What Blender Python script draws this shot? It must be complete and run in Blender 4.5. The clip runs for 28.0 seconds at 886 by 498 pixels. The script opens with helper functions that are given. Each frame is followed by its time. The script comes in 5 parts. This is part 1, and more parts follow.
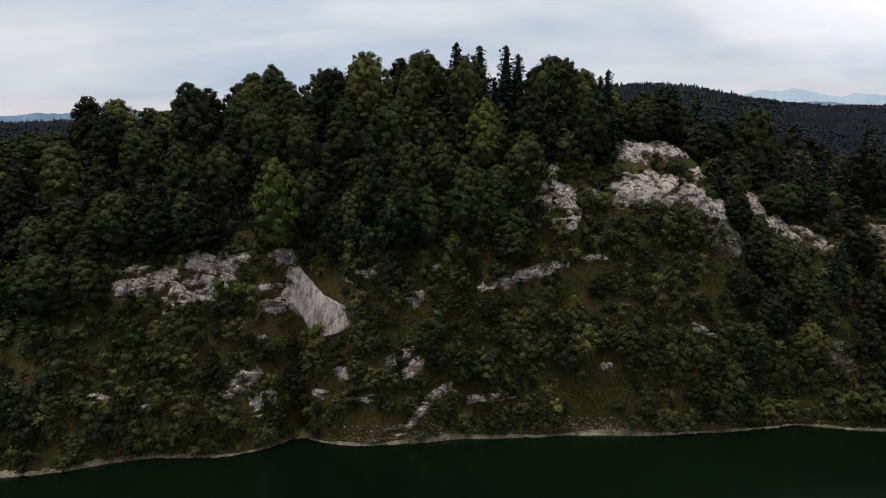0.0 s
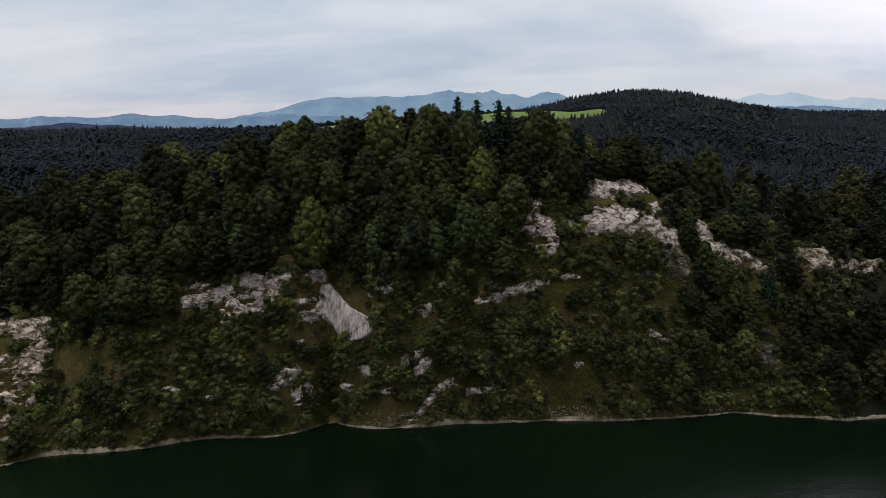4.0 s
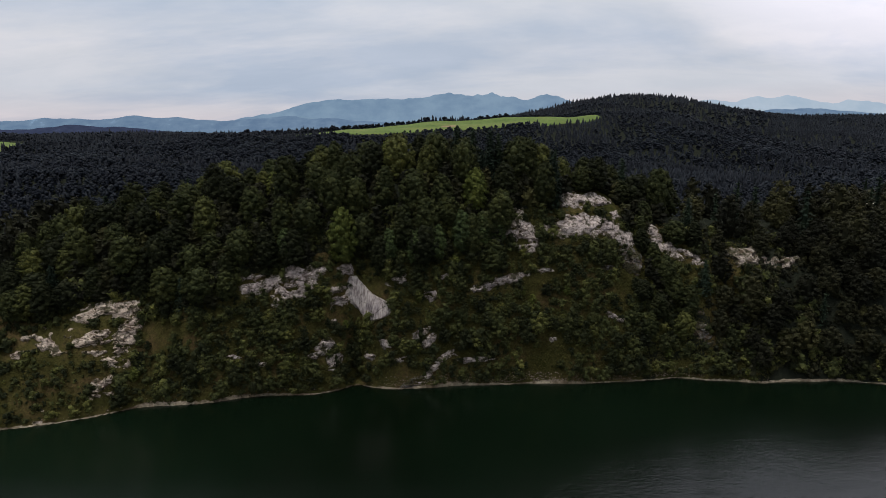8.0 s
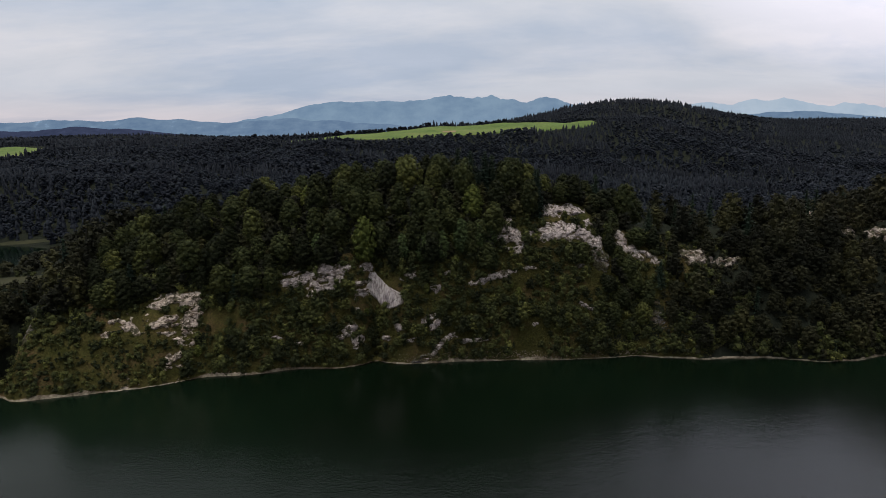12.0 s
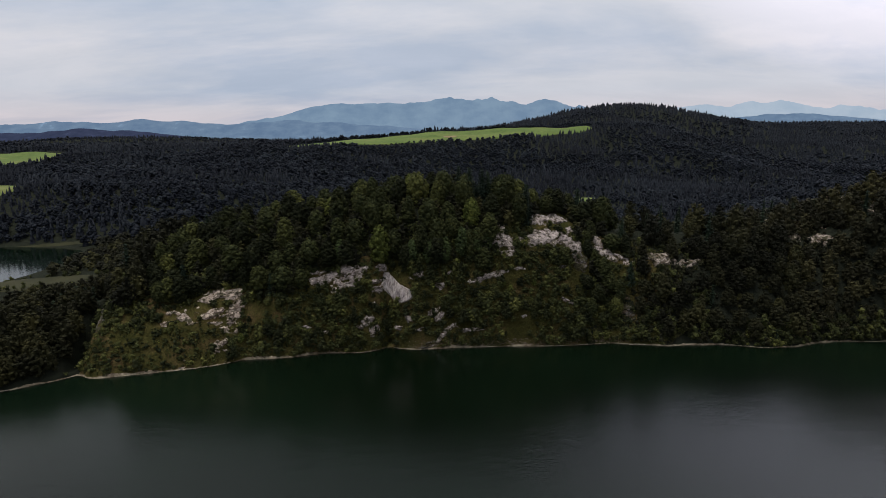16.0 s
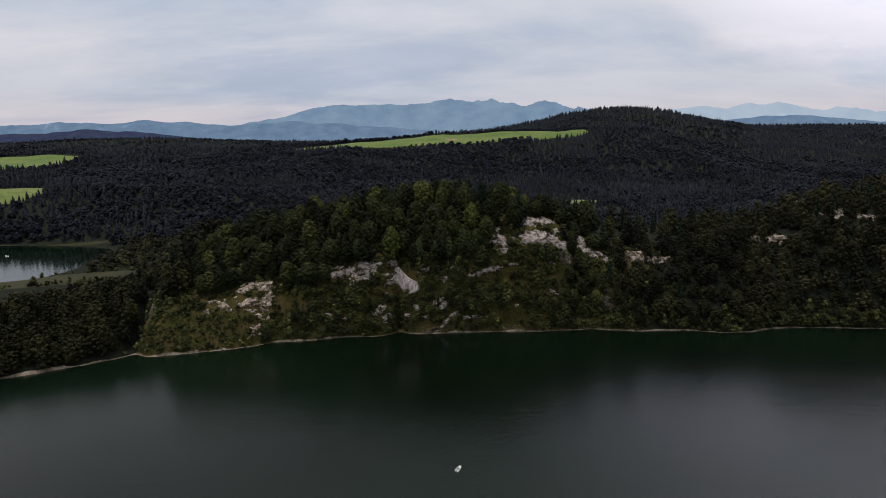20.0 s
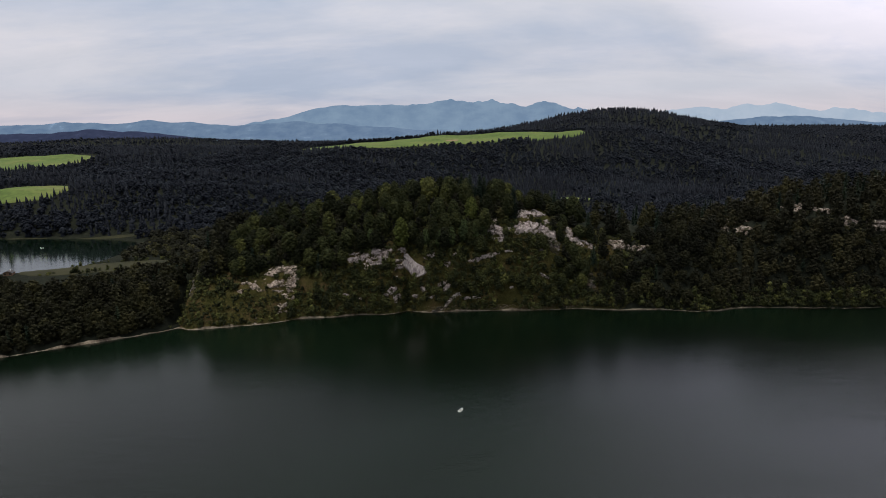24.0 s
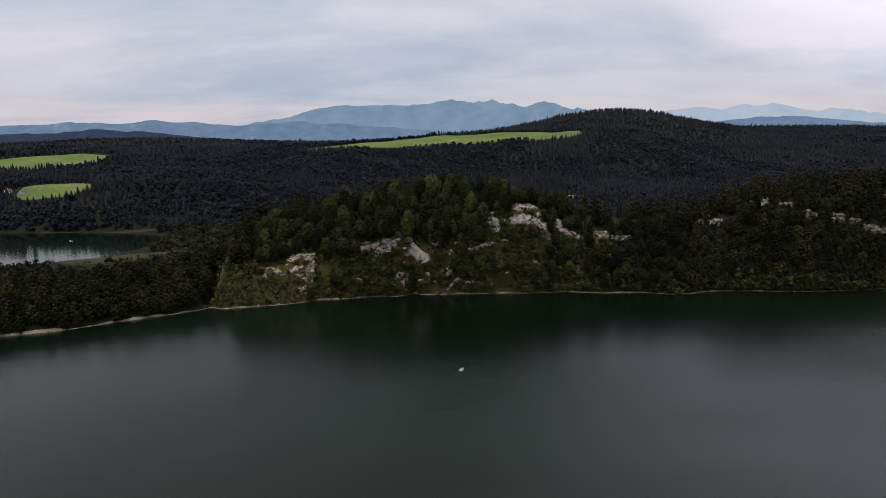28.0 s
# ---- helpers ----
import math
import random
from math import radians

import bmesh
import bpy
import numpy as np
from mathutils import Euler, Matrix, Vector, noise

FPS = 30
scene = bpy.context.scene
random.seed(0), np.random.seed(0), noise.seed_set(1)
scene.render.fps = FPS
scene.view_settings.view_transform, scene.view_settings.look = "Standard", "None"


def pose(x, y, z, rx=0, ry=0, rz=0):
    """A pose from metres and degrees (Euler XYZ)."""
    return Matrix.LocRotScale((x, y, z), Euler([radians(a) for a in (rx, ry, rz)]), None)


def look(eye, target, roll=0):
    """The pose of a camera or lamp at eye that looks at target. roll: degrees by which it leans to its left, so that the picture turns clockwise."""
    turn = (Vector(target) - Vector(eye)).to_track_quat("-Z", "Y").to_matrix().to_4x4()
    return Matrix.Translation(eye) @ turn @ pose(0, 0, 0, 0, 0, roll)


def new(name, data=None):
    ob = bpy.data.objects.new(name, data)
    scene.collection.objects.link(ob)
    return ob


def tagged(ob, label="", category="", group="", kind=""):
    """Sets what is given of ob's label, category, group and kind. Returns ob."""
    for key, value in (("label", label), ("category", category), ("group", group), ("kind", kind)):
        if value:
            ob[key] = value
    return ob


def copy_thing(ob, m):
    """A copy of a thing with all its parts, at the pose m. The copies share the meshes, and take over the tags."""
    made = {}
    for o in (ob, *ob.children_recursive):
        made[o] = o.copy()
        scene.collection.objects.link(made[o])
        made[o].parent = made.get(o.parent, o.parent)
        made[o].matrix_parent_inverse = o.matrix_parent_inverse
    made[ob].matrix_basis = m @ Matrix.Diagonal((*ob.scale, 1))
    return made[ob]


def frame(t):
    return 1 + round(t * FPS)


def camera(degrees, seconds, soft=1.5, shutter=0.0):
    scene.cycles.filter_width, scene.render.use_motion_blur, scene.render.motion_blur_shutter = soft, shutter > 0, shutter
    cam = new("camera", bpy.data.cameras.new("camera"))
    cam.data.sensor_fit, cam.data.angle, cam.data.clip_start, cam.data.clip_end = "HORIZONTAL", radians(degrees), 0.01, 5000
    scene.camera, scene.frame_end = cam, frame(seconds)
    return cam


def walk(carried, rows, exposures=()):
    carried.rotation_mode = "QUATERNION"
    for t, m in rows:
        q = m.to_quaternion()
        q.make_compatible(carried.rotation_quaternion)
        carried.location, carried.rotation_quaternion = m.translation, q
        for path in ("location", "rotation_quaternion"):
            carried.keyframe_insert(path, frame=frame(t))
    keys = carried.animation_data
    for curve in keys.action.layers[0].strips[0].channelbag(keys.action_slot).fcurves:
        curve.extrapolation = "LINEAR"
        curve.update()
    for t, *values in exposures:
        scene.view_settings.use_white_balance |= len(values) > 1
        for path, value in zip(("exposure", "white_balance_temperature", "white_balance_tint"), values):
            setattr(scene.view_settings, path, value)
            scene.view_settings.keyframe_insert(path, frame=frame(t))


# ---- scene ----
cam = camera(75.5, 28.0, soft=0.8)
# seconds, x, y, z, tilt from straight down, roll, heading
PATH = [
    (0, -0.90, -0.27, 66.61, 78.35, 0.80, 0.21),
    (0.5, -1.04, -2.74, 68.02, 78.37, 0.80, 0.21),
    (1, -1.17, -5.38, 69.42, 78.40, 0.79, 0.20),
    (1.5, -1.31, -8.34, 70.84, 78.42, 0.78, 0.19),
    (2, -1.44, -11.73, 72.27, 78.44, 0.78, 0.19),
    (2.5, -1.56, -15.58, 73.72, 78.46, 0.77, 0.18),
    (3, -1.68, -19.76, 75.13, 78.48, 0.76, 0.18),
    (3.5, -1.79, -24.13, 76.51, 78.50, 0.76, 0.17),
    (5.5, -2.19, -43.47, 81.71, 78.56, 0.73, 0.15),
    (6, -2.30, -48.75, 82.64, 78.57, 0.72, 0.15),
    (6.5, -2.41, -54.16, 83.42, 78.59, 0.71, 0.15),
    (7, -2.52, -59.57, 84.14, 78.60, 0.71, 0.14),
    (7.5, -2.65, -65.00, 84.89, 78.61, 0.70, 0.14),
    (8, -2.78, -70.50, 85.74, 78.62, 0.69, 0.14),
    (8.5, -2.91, -76.12, 86.72, 78.63, 0.68, 0.14),
    (9, -3.05, -81.82, 87.81, 78.64, 0.68, 0.14),
    (9.5, -3.20, -87.50, 89.00, 78.65, 0.67, 0.13),
    (10, -3.36, -93.12, 90.25, 78.66, 0.66, 0.13),
    (10.5, -3.52, -98.67, 91.51, 78.67, 0.65, 0.13),
    (11, -3.68, -104.19, 92.76, 78.67, 0.65, 0.13),
    (11.5, -3.85, -109.72, 93.93, 78.68, 0.64, 0.13),
    (12, -4.02, -115.24, 95.06, 78.69, 0.63, 0.13),
    (12.5, -4.19, -120.75, 96.20, 78.69, 0.63, 0.13),
    (14.5, -4.93, -142.40, 101.48, 78.71, 0.60, 0.13),
    (15, -5.12, -147.86, 102.79, 78.72, 0.59, 0.13),
    (15.5, -5.32, -153.34, 104.12, 78.72, 0.58, 0.13),
    (16, -5.52, -158.80, 105.44, 78.72, 0.58, 0.13),
    (16.5, -5.73, -164.24, 106.73, 78.72, 0.57, 0.14),
    (17, -5.93, -169.70, 107.99, 78.73, 0.56, 0.14),
    (17.5, -6.14, -175.16, 109.23, 78.73, 0.55, 0.14),
    (18, -6.35, -180.63, 110.40, 78.73, 0.55, 0.14),
    (18.5, -6.56, -186.13, 111.44, 78.73, 0.54, 0.14),
    (19, -6.78, -191.69, 112.25, 78.73, 0.53, 0.15),
    (19.5, -7.00, -197.31, 112.79, 78.73, 0.53, 0.15),
    (20, -7.23, -202.95, 113.09, 78.73, 0.52, 0.15),
    (20.5, -7.46, -208.62, 113.24, 78.73, 0.51, 0.16),
    (21, -7.70, -214.33, 113.38, 78.73, 0.51, 0.16),
    (21.5, -7.95, -220.06, 113.55, 78.73, 0.50, 0.16),
    (23.5, -9.02, -242.92, 114.37, 78.73, 0.48, 0.18),
    (24, -9.29, -248.49, 114.47, 78.73, 0.47, 0.19),
    (24.5, -9.54, -253.99, 114.54, 78.73, 0.47, 0.19),
    (25, -9.78, -259.49, 114.59, 78.73, 0.47, 0.20),
    (25.5, -10.00, -265.05, 114.63, 78.72, 0.46, 0.20),
    (26, -10.20, -270.69, 114.70, 78.72, 0.46, 0.21),
    (26.5, -10.38, -276.42, 114.81, 78.72, 0.46, 0.21),
    (27, -10.54, -282.18, 114.99, 78.72, 0.45, 0.22),
    (27.5, -10.69, -287.94, 115.24, 78.71, 0.45, 0.22),
    (28, -10.82, -293.61, 115.59, 78.71, 0.45, 0.23),
]
walk(cam, [(t, pose(x, y, z, rx, 0, rz) @ pose(0, 0, 0, 0, 0, -lean)) for t, x, y, z, rx, lean, rz in PATH],
     exposures=[(0.0, 0.18, 6500, 4), (7.0, 0.06, 6450, 6), (14.0, 0.02, 6450, 7), (21.0, 0.01, 6450, 8), (28.0, 0.04, 6500, 10)])

# ---- world and sun: a high, layered overcast ----
SUN_EL, SUN_AZ = 77.0, 240.0      # degrees; the azimuth is clockwise from +y
world = bpy.data.worlds.new("overcast_sky")
scene.world = world
world.use_nodes = True
wn, wl = world.node_tree.nodes, world.node_tree.links
wn.clear()


def wnode(kind, **values):
    n = wn.new(kind)
    for k, v in values.items():
        n.inputs[k].default_value = v
    return n


w_geo = wnode("ShaderNodeTexCoord")
w_sep = wnode("ShaderNodeSeparateXYZ")
wl.new(w_geo.outputs["Generated"], w_sep.inputs[0])


def wmath(op, a, b=0.0):
    n = wn.new("ShaderNodeMath")
    n.operation = op
    for i, v in enumerate((a, b)):
        if isinstance(v, (int, float)):
            n.inputs[i].default_value = v
        else:
            wl.new(v, n.inputs[i])
    return n.outputs[0]


w_up = wmath("MAXIMUM", w_sep.outputs["Z"], 0.0)
w_den = wmath("ADD", w_up, 0.20)
w_px, w_py = wmath("DIVIDE", w_sep.outputs["X"], w_den), wmath("DIVIDE", w_sep.outputs["Y"], w_den)
w_plane = wnode("ShaderNodeCombineXYZ")
wl.new(w_px, w_plane.inputs[0])
wl.new(w_py, w_plane.inputs[1])


def cloud_noise(scale, detail, stretch, shift):
    mp = wnode("ShaderNodeMapping")
    mp.inputs["Location"].default_value = shift
    mp.inputs["Scale"].default_value = stretch
    wl.new(w_plane.outputs[0], mp.inputs[0])
    nz = wnode("ShaderNodeTexNoise", Scale=scale, Detail=detail, Roughness=0.6, Distortion=0.35)
    wl.new(mp.outputs[0], nz.inputs["Vector"])
    return nz.outputs["Fac"]


def wramp(fac, stops):
    n = wn.new("ShaderNodeValToRGB")
    els = n.color_ramp.elements
    while len(els) < len(stops):
        els.new(0.5)
    for e, (p, c) in zip(els, stops):
        e.position, e.color = p, (*c, 1)
    wl.new(fac, n.inputs[0])
    return n.outputs[0]


def wmix(fac, a, b, blend="MIX"):
    n = wn.new("ShaderNodeMix")
    n.data_type, n.blend_type = "RGBA", blend
    for s, v in ((n.inputs[0], fac), (n.inputs[6], a), (n.inputs[7], b)):
        if isinstance(v, (int, float)):
            s.default_value = v
        elif isinstance(v, tuple):
            s.default_value = (*v, 1)
        else:
            wl.new(v, s)
    return n.outputs[2]


sky_base = wramp(w_up, [(0.0, (0.56, 0.55, 0.63)), (0.03, (0.66, 0.61, 0.67)), (0.07, (0.61, 0.62, 0.70)), (0.13, (0.69, 0.68, 0.74)),
                        (0.24, (0.74, 0.74, 0.80)), (0.58, (0.50, 0.50, 0.54)), (0.75, (0.66, 0.65, 0.67)), (1.0, (1.35, 1.32, 1.30))])
streaks = wramp(cloud_noise(0.75, 6.0, (0.6, 1.1, 1.0), (2.3, 0.7, 0.0)), [(0.43, (0, 0, 0)), (0.62, (1, 1, 1))])
puffs = wramp(cloud_noise(2.0, 8.0, (0.7, 1.25, 1.0), (5.1, 3.2, 0.0)), [(0.40, (0, 0, 0)), (0.72, (1, 1, 1))])
sky_grey = wmix(streaks, sky_base, wmix(1.0, sky_base, (0.72, 0.80, 0.90), "MULTIPLY"))
sky_col = wmix(puffs, sky_grey, wmix(1.0, sky_grey, (1.13, 1.10, 1.08), "MULTIPLY"))
# the cloud is brighter towards the hidden sun
w_dot = wn.new("ShaderNodeVectorMath")
w_dot.operation = "DOT_PRODUCT"
wl.new(w_geo.outputs["Generated"], w_dot.inputs[0])
w_dot.inputs[1].default_value = (math.sin(radians(SUN_AZ)) * math.cos(radians(SUN_EL)), math.cos(radians(SUN_AZ)) * math.cos(radians(SUN_EL)), math.sin(radians(SUN_EL)))
sky_col = wmix(1.0, sky_col, wramp(w_dot.outputs["Value"], [(0.60, (1.0, 1.0, 1.0)), (0.82, (1.3, 1.28, 1.24)), (1.0, (2.6, 2.5, 2.35))]), "MULTIPLY")
# and an added lighter patch, unseen high on the right, brightens the water
w_patch = wn.new("ShaderNodeVectorMath")
w_patch.operation = "DOT_PRODUCT"
wl.new(w_geo.outputs["Generated"], w_patch.inputs[0])
w_patch.inputs[1].default_value = (0.58, 0.60, 0.55)
sky_col = wmix(1.0, sky_col, wramp(w_patch.outputs["Value"], [(0.85, (1.0, 1.0, 1.0)), (0.93, (1.65, 1.56, 1.62)), (1.0, (2.9, 2.7, 2.8))]), "MULTIPLY")
w_sky = wn.new("ShaderNodeTexSky")
w_sky.sky_type, w_sky.sun_disc = "NISHITA", False
w_sky.sun_elevation, w_sky.sun_rotation = radians(SUN_EL), radians(SUN_AZ)
w_clear = wnode("ShaderNodeBackground", Strength=0.05)
w_cloud = wnode("ShaderNodeBackground", Strength=1.0)
wl.new(w_sky.outputs[0], w_clear.inputs[0])
wl.new(sky_col, w_cloud.inputs[0])
w_mix = wnode("ShaderNodeMixShader", Fac=0.88)
wl.new(w_clear.outputs[0], w_mix.inputs[1])
wl.new(w_cloud.outputs[0], w_mix.inputs[2])
w_out = wnode("ShaderNodeOutputWorld")
wl.new(w_mix.outputs[0], w_out.inputs[0])

sun = new("sun", bpy.data.lights.new("sun", "SUN"))
sun.data.energy, sun.data.angle, sun.data.color = 1.5, radians(22), (1.0, 0.95, 0.88)
sun.matrix_world = look((0, 0, 0), (-math.sin(radians(SUN_AZ)) * math.cos(radians(SUN_EL)), -math.cos(radians(SUN_AZ)) * math.cos(radians(SUN_EL)), -math.sin(radians(SUN_EL))))

# ---- materials ----


class Mat:
    """A small builder for a procedural material."""

    def __init__(self, name, rough=0.8, spec=0.3):
        self.m = bpy.data.materials.new(name)
        self.m.use_nodes = True
        self.t = self.m.node_tree
        self.b = self.t.nodes["Principled BSDF"]
        self.b.inputs["Roughness"].default_value = rough
        self.b.inputs["Specular IOR Level"].default_value = spec
        self.pos = self.node("ShaderNodeNewGeometry").outputs["Position"]

    def node(self, kind):
        return self.t.nodes.new(kind)

    def put(self, socket, v):
        if isinstance(v, (int, float)):
            socket.default_value = v
        elif isinstance(v, tuple):
            socket.default_value = (*v, 1) if len(v) == 3 and socket.type == "RGBA" else v
        else:
            self.t.links.new(v, socket)

    def noise(self, scale, detail=4.0, rough=0.55, stretch=(1, 1, 1), vec=None, distort=0.0):
        mp = self.node("ShaderNodeMapping")
        mp.inputs["Scale"].default_value = stretch
        self.put(mp.inputs[0], vec if vec is not None else self.pos)
        n = self.node("ShaderNodeTexNoise")
        self.put(n.inputs["Vector"], mp.outputs[0])
        for k, v in (("Scale", scale), ("Detail", detail), ("Roughness", rough), ("Distortion", distort)):
            n.inputs[k].default_value = v
        return n.outputs["Fac"]

    def cells(self, scale, feature="DISTANCE_TO_EDGE", stretch=(1, 1, 1)):
        mp = self.node("ShaderNodeMapping")
        mp.inputs["Scale"].default_value = stretch
        self.put(mp.inputs[0], self.pos)
        n = self.node("ShaderNodeTexVoronoi")
        n.feature = feature
        n.inputs["Scale"].default_value = scale
        self.put(n.inputs["Vector"], mp.outputs[0])
        return n.outputs["Distance"]

    def ramp(self, fac, stops):
        n = self.node("ShaderNodeValToRGB")
        els = n.color_ramp.elements
        while len(els) < len(stops):
            els.new(0.5)
        for e, (p, c) in zip(els, stops):
            e.position, e.color = p, (*c, 1) if isinstance(c, tuple) else (c, c, c, 1)
        self.put(n.inputs[0], fac)
        return n.outputs[0]

    def mix(self, fac, a, b, blend="MIX"):
        n = self.node("ShaderNodeMix")
        n.data_type, n.blend_type = "RGBA", blend
        self.put(n.inputs[0], fac)
        self.put(n.inputs[6], a)
        self.put(n.inputs[7], b)
        return n.outputs[2]

    def math(self, op, a, b=0.0):
        n = self.node("ShaderNodeMath")
        n.operation = op
        self.put(n.inputs[0], a)
        self.put(n.inputs[1], b)
        return n.outputs[0]

    def bump(self, height, strength=0.5, distance=0.1):
        n = self.node("ShaderNodeBump")
        n.inputs["Strength"].default_value, n.inputs["Distance"].default_value = strength, distance
        self.put(n.inputs["Height"], height)
        self.put(self.b.inputs["Normal"], n.outputs[0])

    def colour(self, c):
        self.put(self.b.inputs["Base Color"], c)
        return self


def foliage(name, dark, mid, light, through_leaf=0.22, gloss=0.05, vary=1.0, clumps=0.9, stand_relief=False):
    """Leaves: a hue for each tree, and a finer one from leaf to leaf."""
    k = Mat(name, 0.65, gloss)
    att = k.node("ShaderNodeAttribute")
    att.attribute_name = "tone"
    inf = k.node("ShaderNodeObjectInfo")
    tree = k.math("FRACT", k.math("ADD", att.outputs["Fac"], inf.outputs["Random"]))
    isl = k.node("ShaderNodeNewGeometry").outputs["Random Per Island"]
    base = k.ramp(tree, [(0.0, dark), (0.3, dark), (0.55, mid), (0.8, mid), (1.0, light)])
    leaf = k.mix(vary, base, k.ramp(isl, [(0.0, (0.62, 0.64, 0.66)), (0.55, (1.0, 1.0, 1.0)), (1.0, (1.45, 1.38, 1.15))]), "MULTIPLY")
    patch = k.mix(1.0, leaf, k.ramp(k.noise(0.22, 3.0), [(0.3, (0.8, 0.84, 0.85)), (0.7, (1.2, 1.15, 1.0))]), "MULTIPLY")
    patch = k.mix(clumps, patch, k.ramp(k.noise(1.1, 2.0), [(0.36, (0.72, 0.74, 0.78)), (0.64, (1.28, 1.25, 1.2))]), "MULTIPLY")
    if stand_relief:      # lighter and darker stands of a far forest, with ridge shading painted in
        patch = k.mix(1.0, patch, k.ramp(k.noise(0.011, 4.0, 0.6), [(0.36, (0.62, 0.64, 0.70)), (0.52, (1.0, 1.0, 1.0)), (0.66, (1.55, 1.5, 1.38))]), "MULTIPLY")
    k.colour(patch)
    tr = k.node("ShaderNodeBsdfTranslucent")
    k.put(tr.inputs[0], patch)
    mx = k.node("ShaderNodeMixShader")
    mx.inputs[0].default_value = through_leaf
    k.put(mx.inputs[1], k.b.outputs[0])
    k.put(mx.inputs[2], tr.outputs[0])
    k.put(k.t.nodes["Material Output"].inputs[0], mx.outputs[0])
    return k.m


M_LEAF = foliage("broadleaf_foliage", (0.0145, 0.0172, 0.0092), (0.035, 0.0410, 0.0175), (0.072, 0.077, 0.027), 0.08, vary=1.0)
M_WOODLEAF = foliage("woodland_foliage", (0.0112, 0.0118, 0.0082), (0.0205, 0.0208, 0.0122), (0.044, 0.043, 0.0195), 0.08, vary=0.5, clumps=0.45)
M_OLIVE = foliage("olive_lakeside_foliage", (0.0138, 0.014, 0.0082), (0.0225, 0.0228, 0.0122), (0.041, 0.039, 0.0178), 0.08, vary=0.5, clumps=0.45)
M_RUSSET = foliage("brownish_hillside_foliage", (0.0165, 0.0162, 0.0105), (0.0268, 0.0256, 0.0152), (0.045, 0.042, 0.021), 0.08, vary=0.5, clumps=0.45)
M_FRESH = foliage("fresh_green_foliage", (0.040, 0.056, 0.026), (0.050, 0.068, 0.030), (0.062, 0.080, 0.034), 0.12)
M_LIGHT = foliage("pale_green_foliage", (0.068, 0.083, 0.024), (0.086, 0.101, 0.030), (0.11, 0.123, 0.038), vary=0.8)
M_SHRUB = foliage("shrub_foliage", (0.0215, 0.0252, 0.0128), (0.0475, 0.0535, 0.022), (0.092, 0.096, 0.034), 0.1, vary=1.0)
M_HERB = foliage("herbs_and_grass", (0.042, 0.042, 0.014), (0.070, 0.066, 0.022), (0.092, 0.080, 0.031), 0.2, vary=0.5, clumps=0.5)
M_SPRUCE = foliage("spruce_needles", (0.013, 0.021, 0.016), (0.018, 0.028, 0.020), (0.027, 0.038, 0.024), 0.08, vary=0.8)
# the blue in these two base colours stands in for haze over far woods
M_FARLEAF = foliage("haze_tinted_broadleaf_foliage", (0.012, 0.016, 0.027), (0.018, 0.0232, 0.0372), (0.03, 0.037, 0.051), 0.45, 0.15, 0.2, 0.0, True)
M_FARSPRUCE = foliage("haze_tinted_spruce_needles", (0.0096, 0.0128, 0.022), (0.013, 0.0168, 0.0272), (0.0172, 0.022, 0.0335), 0.4, 0.15, 0.2, 0.0, True)

k = Mat("bark", 0.9, 0.1)
k.colour(k.ramp(k.noise(3.0, 5, stretch=(1, 1, 0.25)), [(0.3, (0.035, 0.028, 0.022)), (0.7, (0.12, 0.10, 0.085))]))
M_BARK = k.m

k = Mat("forest_ground", 0.95, 0.03)
g1 = k.ramp(k.noise(0.09, 5), [(0.32, (0.032, 0.034, 0.011)), (0.5, (0.058, 0.052, 0.019)), (0.62, (0.088, 0.062, 0.032)), (0.75, (0.056, 0.057, 0.018))])
g2 = k.mix(1.0, g1, k.ramp(k.noise(1.1, 6, 0.7), [(0.3, (0.55, 0.55, 0.55)), (0.7, (1.5, 1.45, 1.3))]), "MULTIPLY")
k.colour(g2)
k.bump(k.noise(1.6, 6, 0.7), 0.9, 0.5)
M_GROUND = k.m
# leaf litter, coloured extra dark as painted shade in gaps between trees
k = Mat("shade_darkened_leaf_litter", 0.95, 0.03)
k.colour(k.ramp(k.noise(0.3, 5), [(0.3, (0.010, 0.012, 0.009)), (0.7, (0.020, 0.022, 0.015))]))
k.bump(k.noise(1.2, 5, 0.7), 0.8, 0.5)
M_SHADED_LITTER = k.m

k = Mat("meadow_grass", 0.9, 0.15)
m1 = k.ramp(k.noise(0.012, 4, stretch=(1, 2.2, 1)), [(0.35, (0.068, 0.105, 0.026)), (0.55, (0.095, 0.130, 0.034)), (0.7, (0.128, 0.132, 0.046))])
k.colour(k.mix(1.0, m1, k.ramp(k.noise(0.15, 4), [(0.3, (0.8, 0.8, 0.8)), (0.7, (1.2, 1.2, 1.15))]), "MULTIPLY"))
M_MEADOW = k.m
k = Mat("dry_grass", 0.9, 0.15)
k.colour(k.ramp(k.noise(0.05, 4), [(0.3, (0.016, 0.018, 0.008)), (0.6, (0.031, 0.030, 0.013)), (0.8, (0.021, 0.024, 0.009))]))
M_DRY = k.m
k = Mat("bare_earth", 0.95, 0.1)
k.colour(k.ramp(k.noise(0.3, 4), [(0.3, (0.16, 0.11, 0.065)), (0.7, (0.26, 0.19, 0.12))]))
M_EARTH = k.m


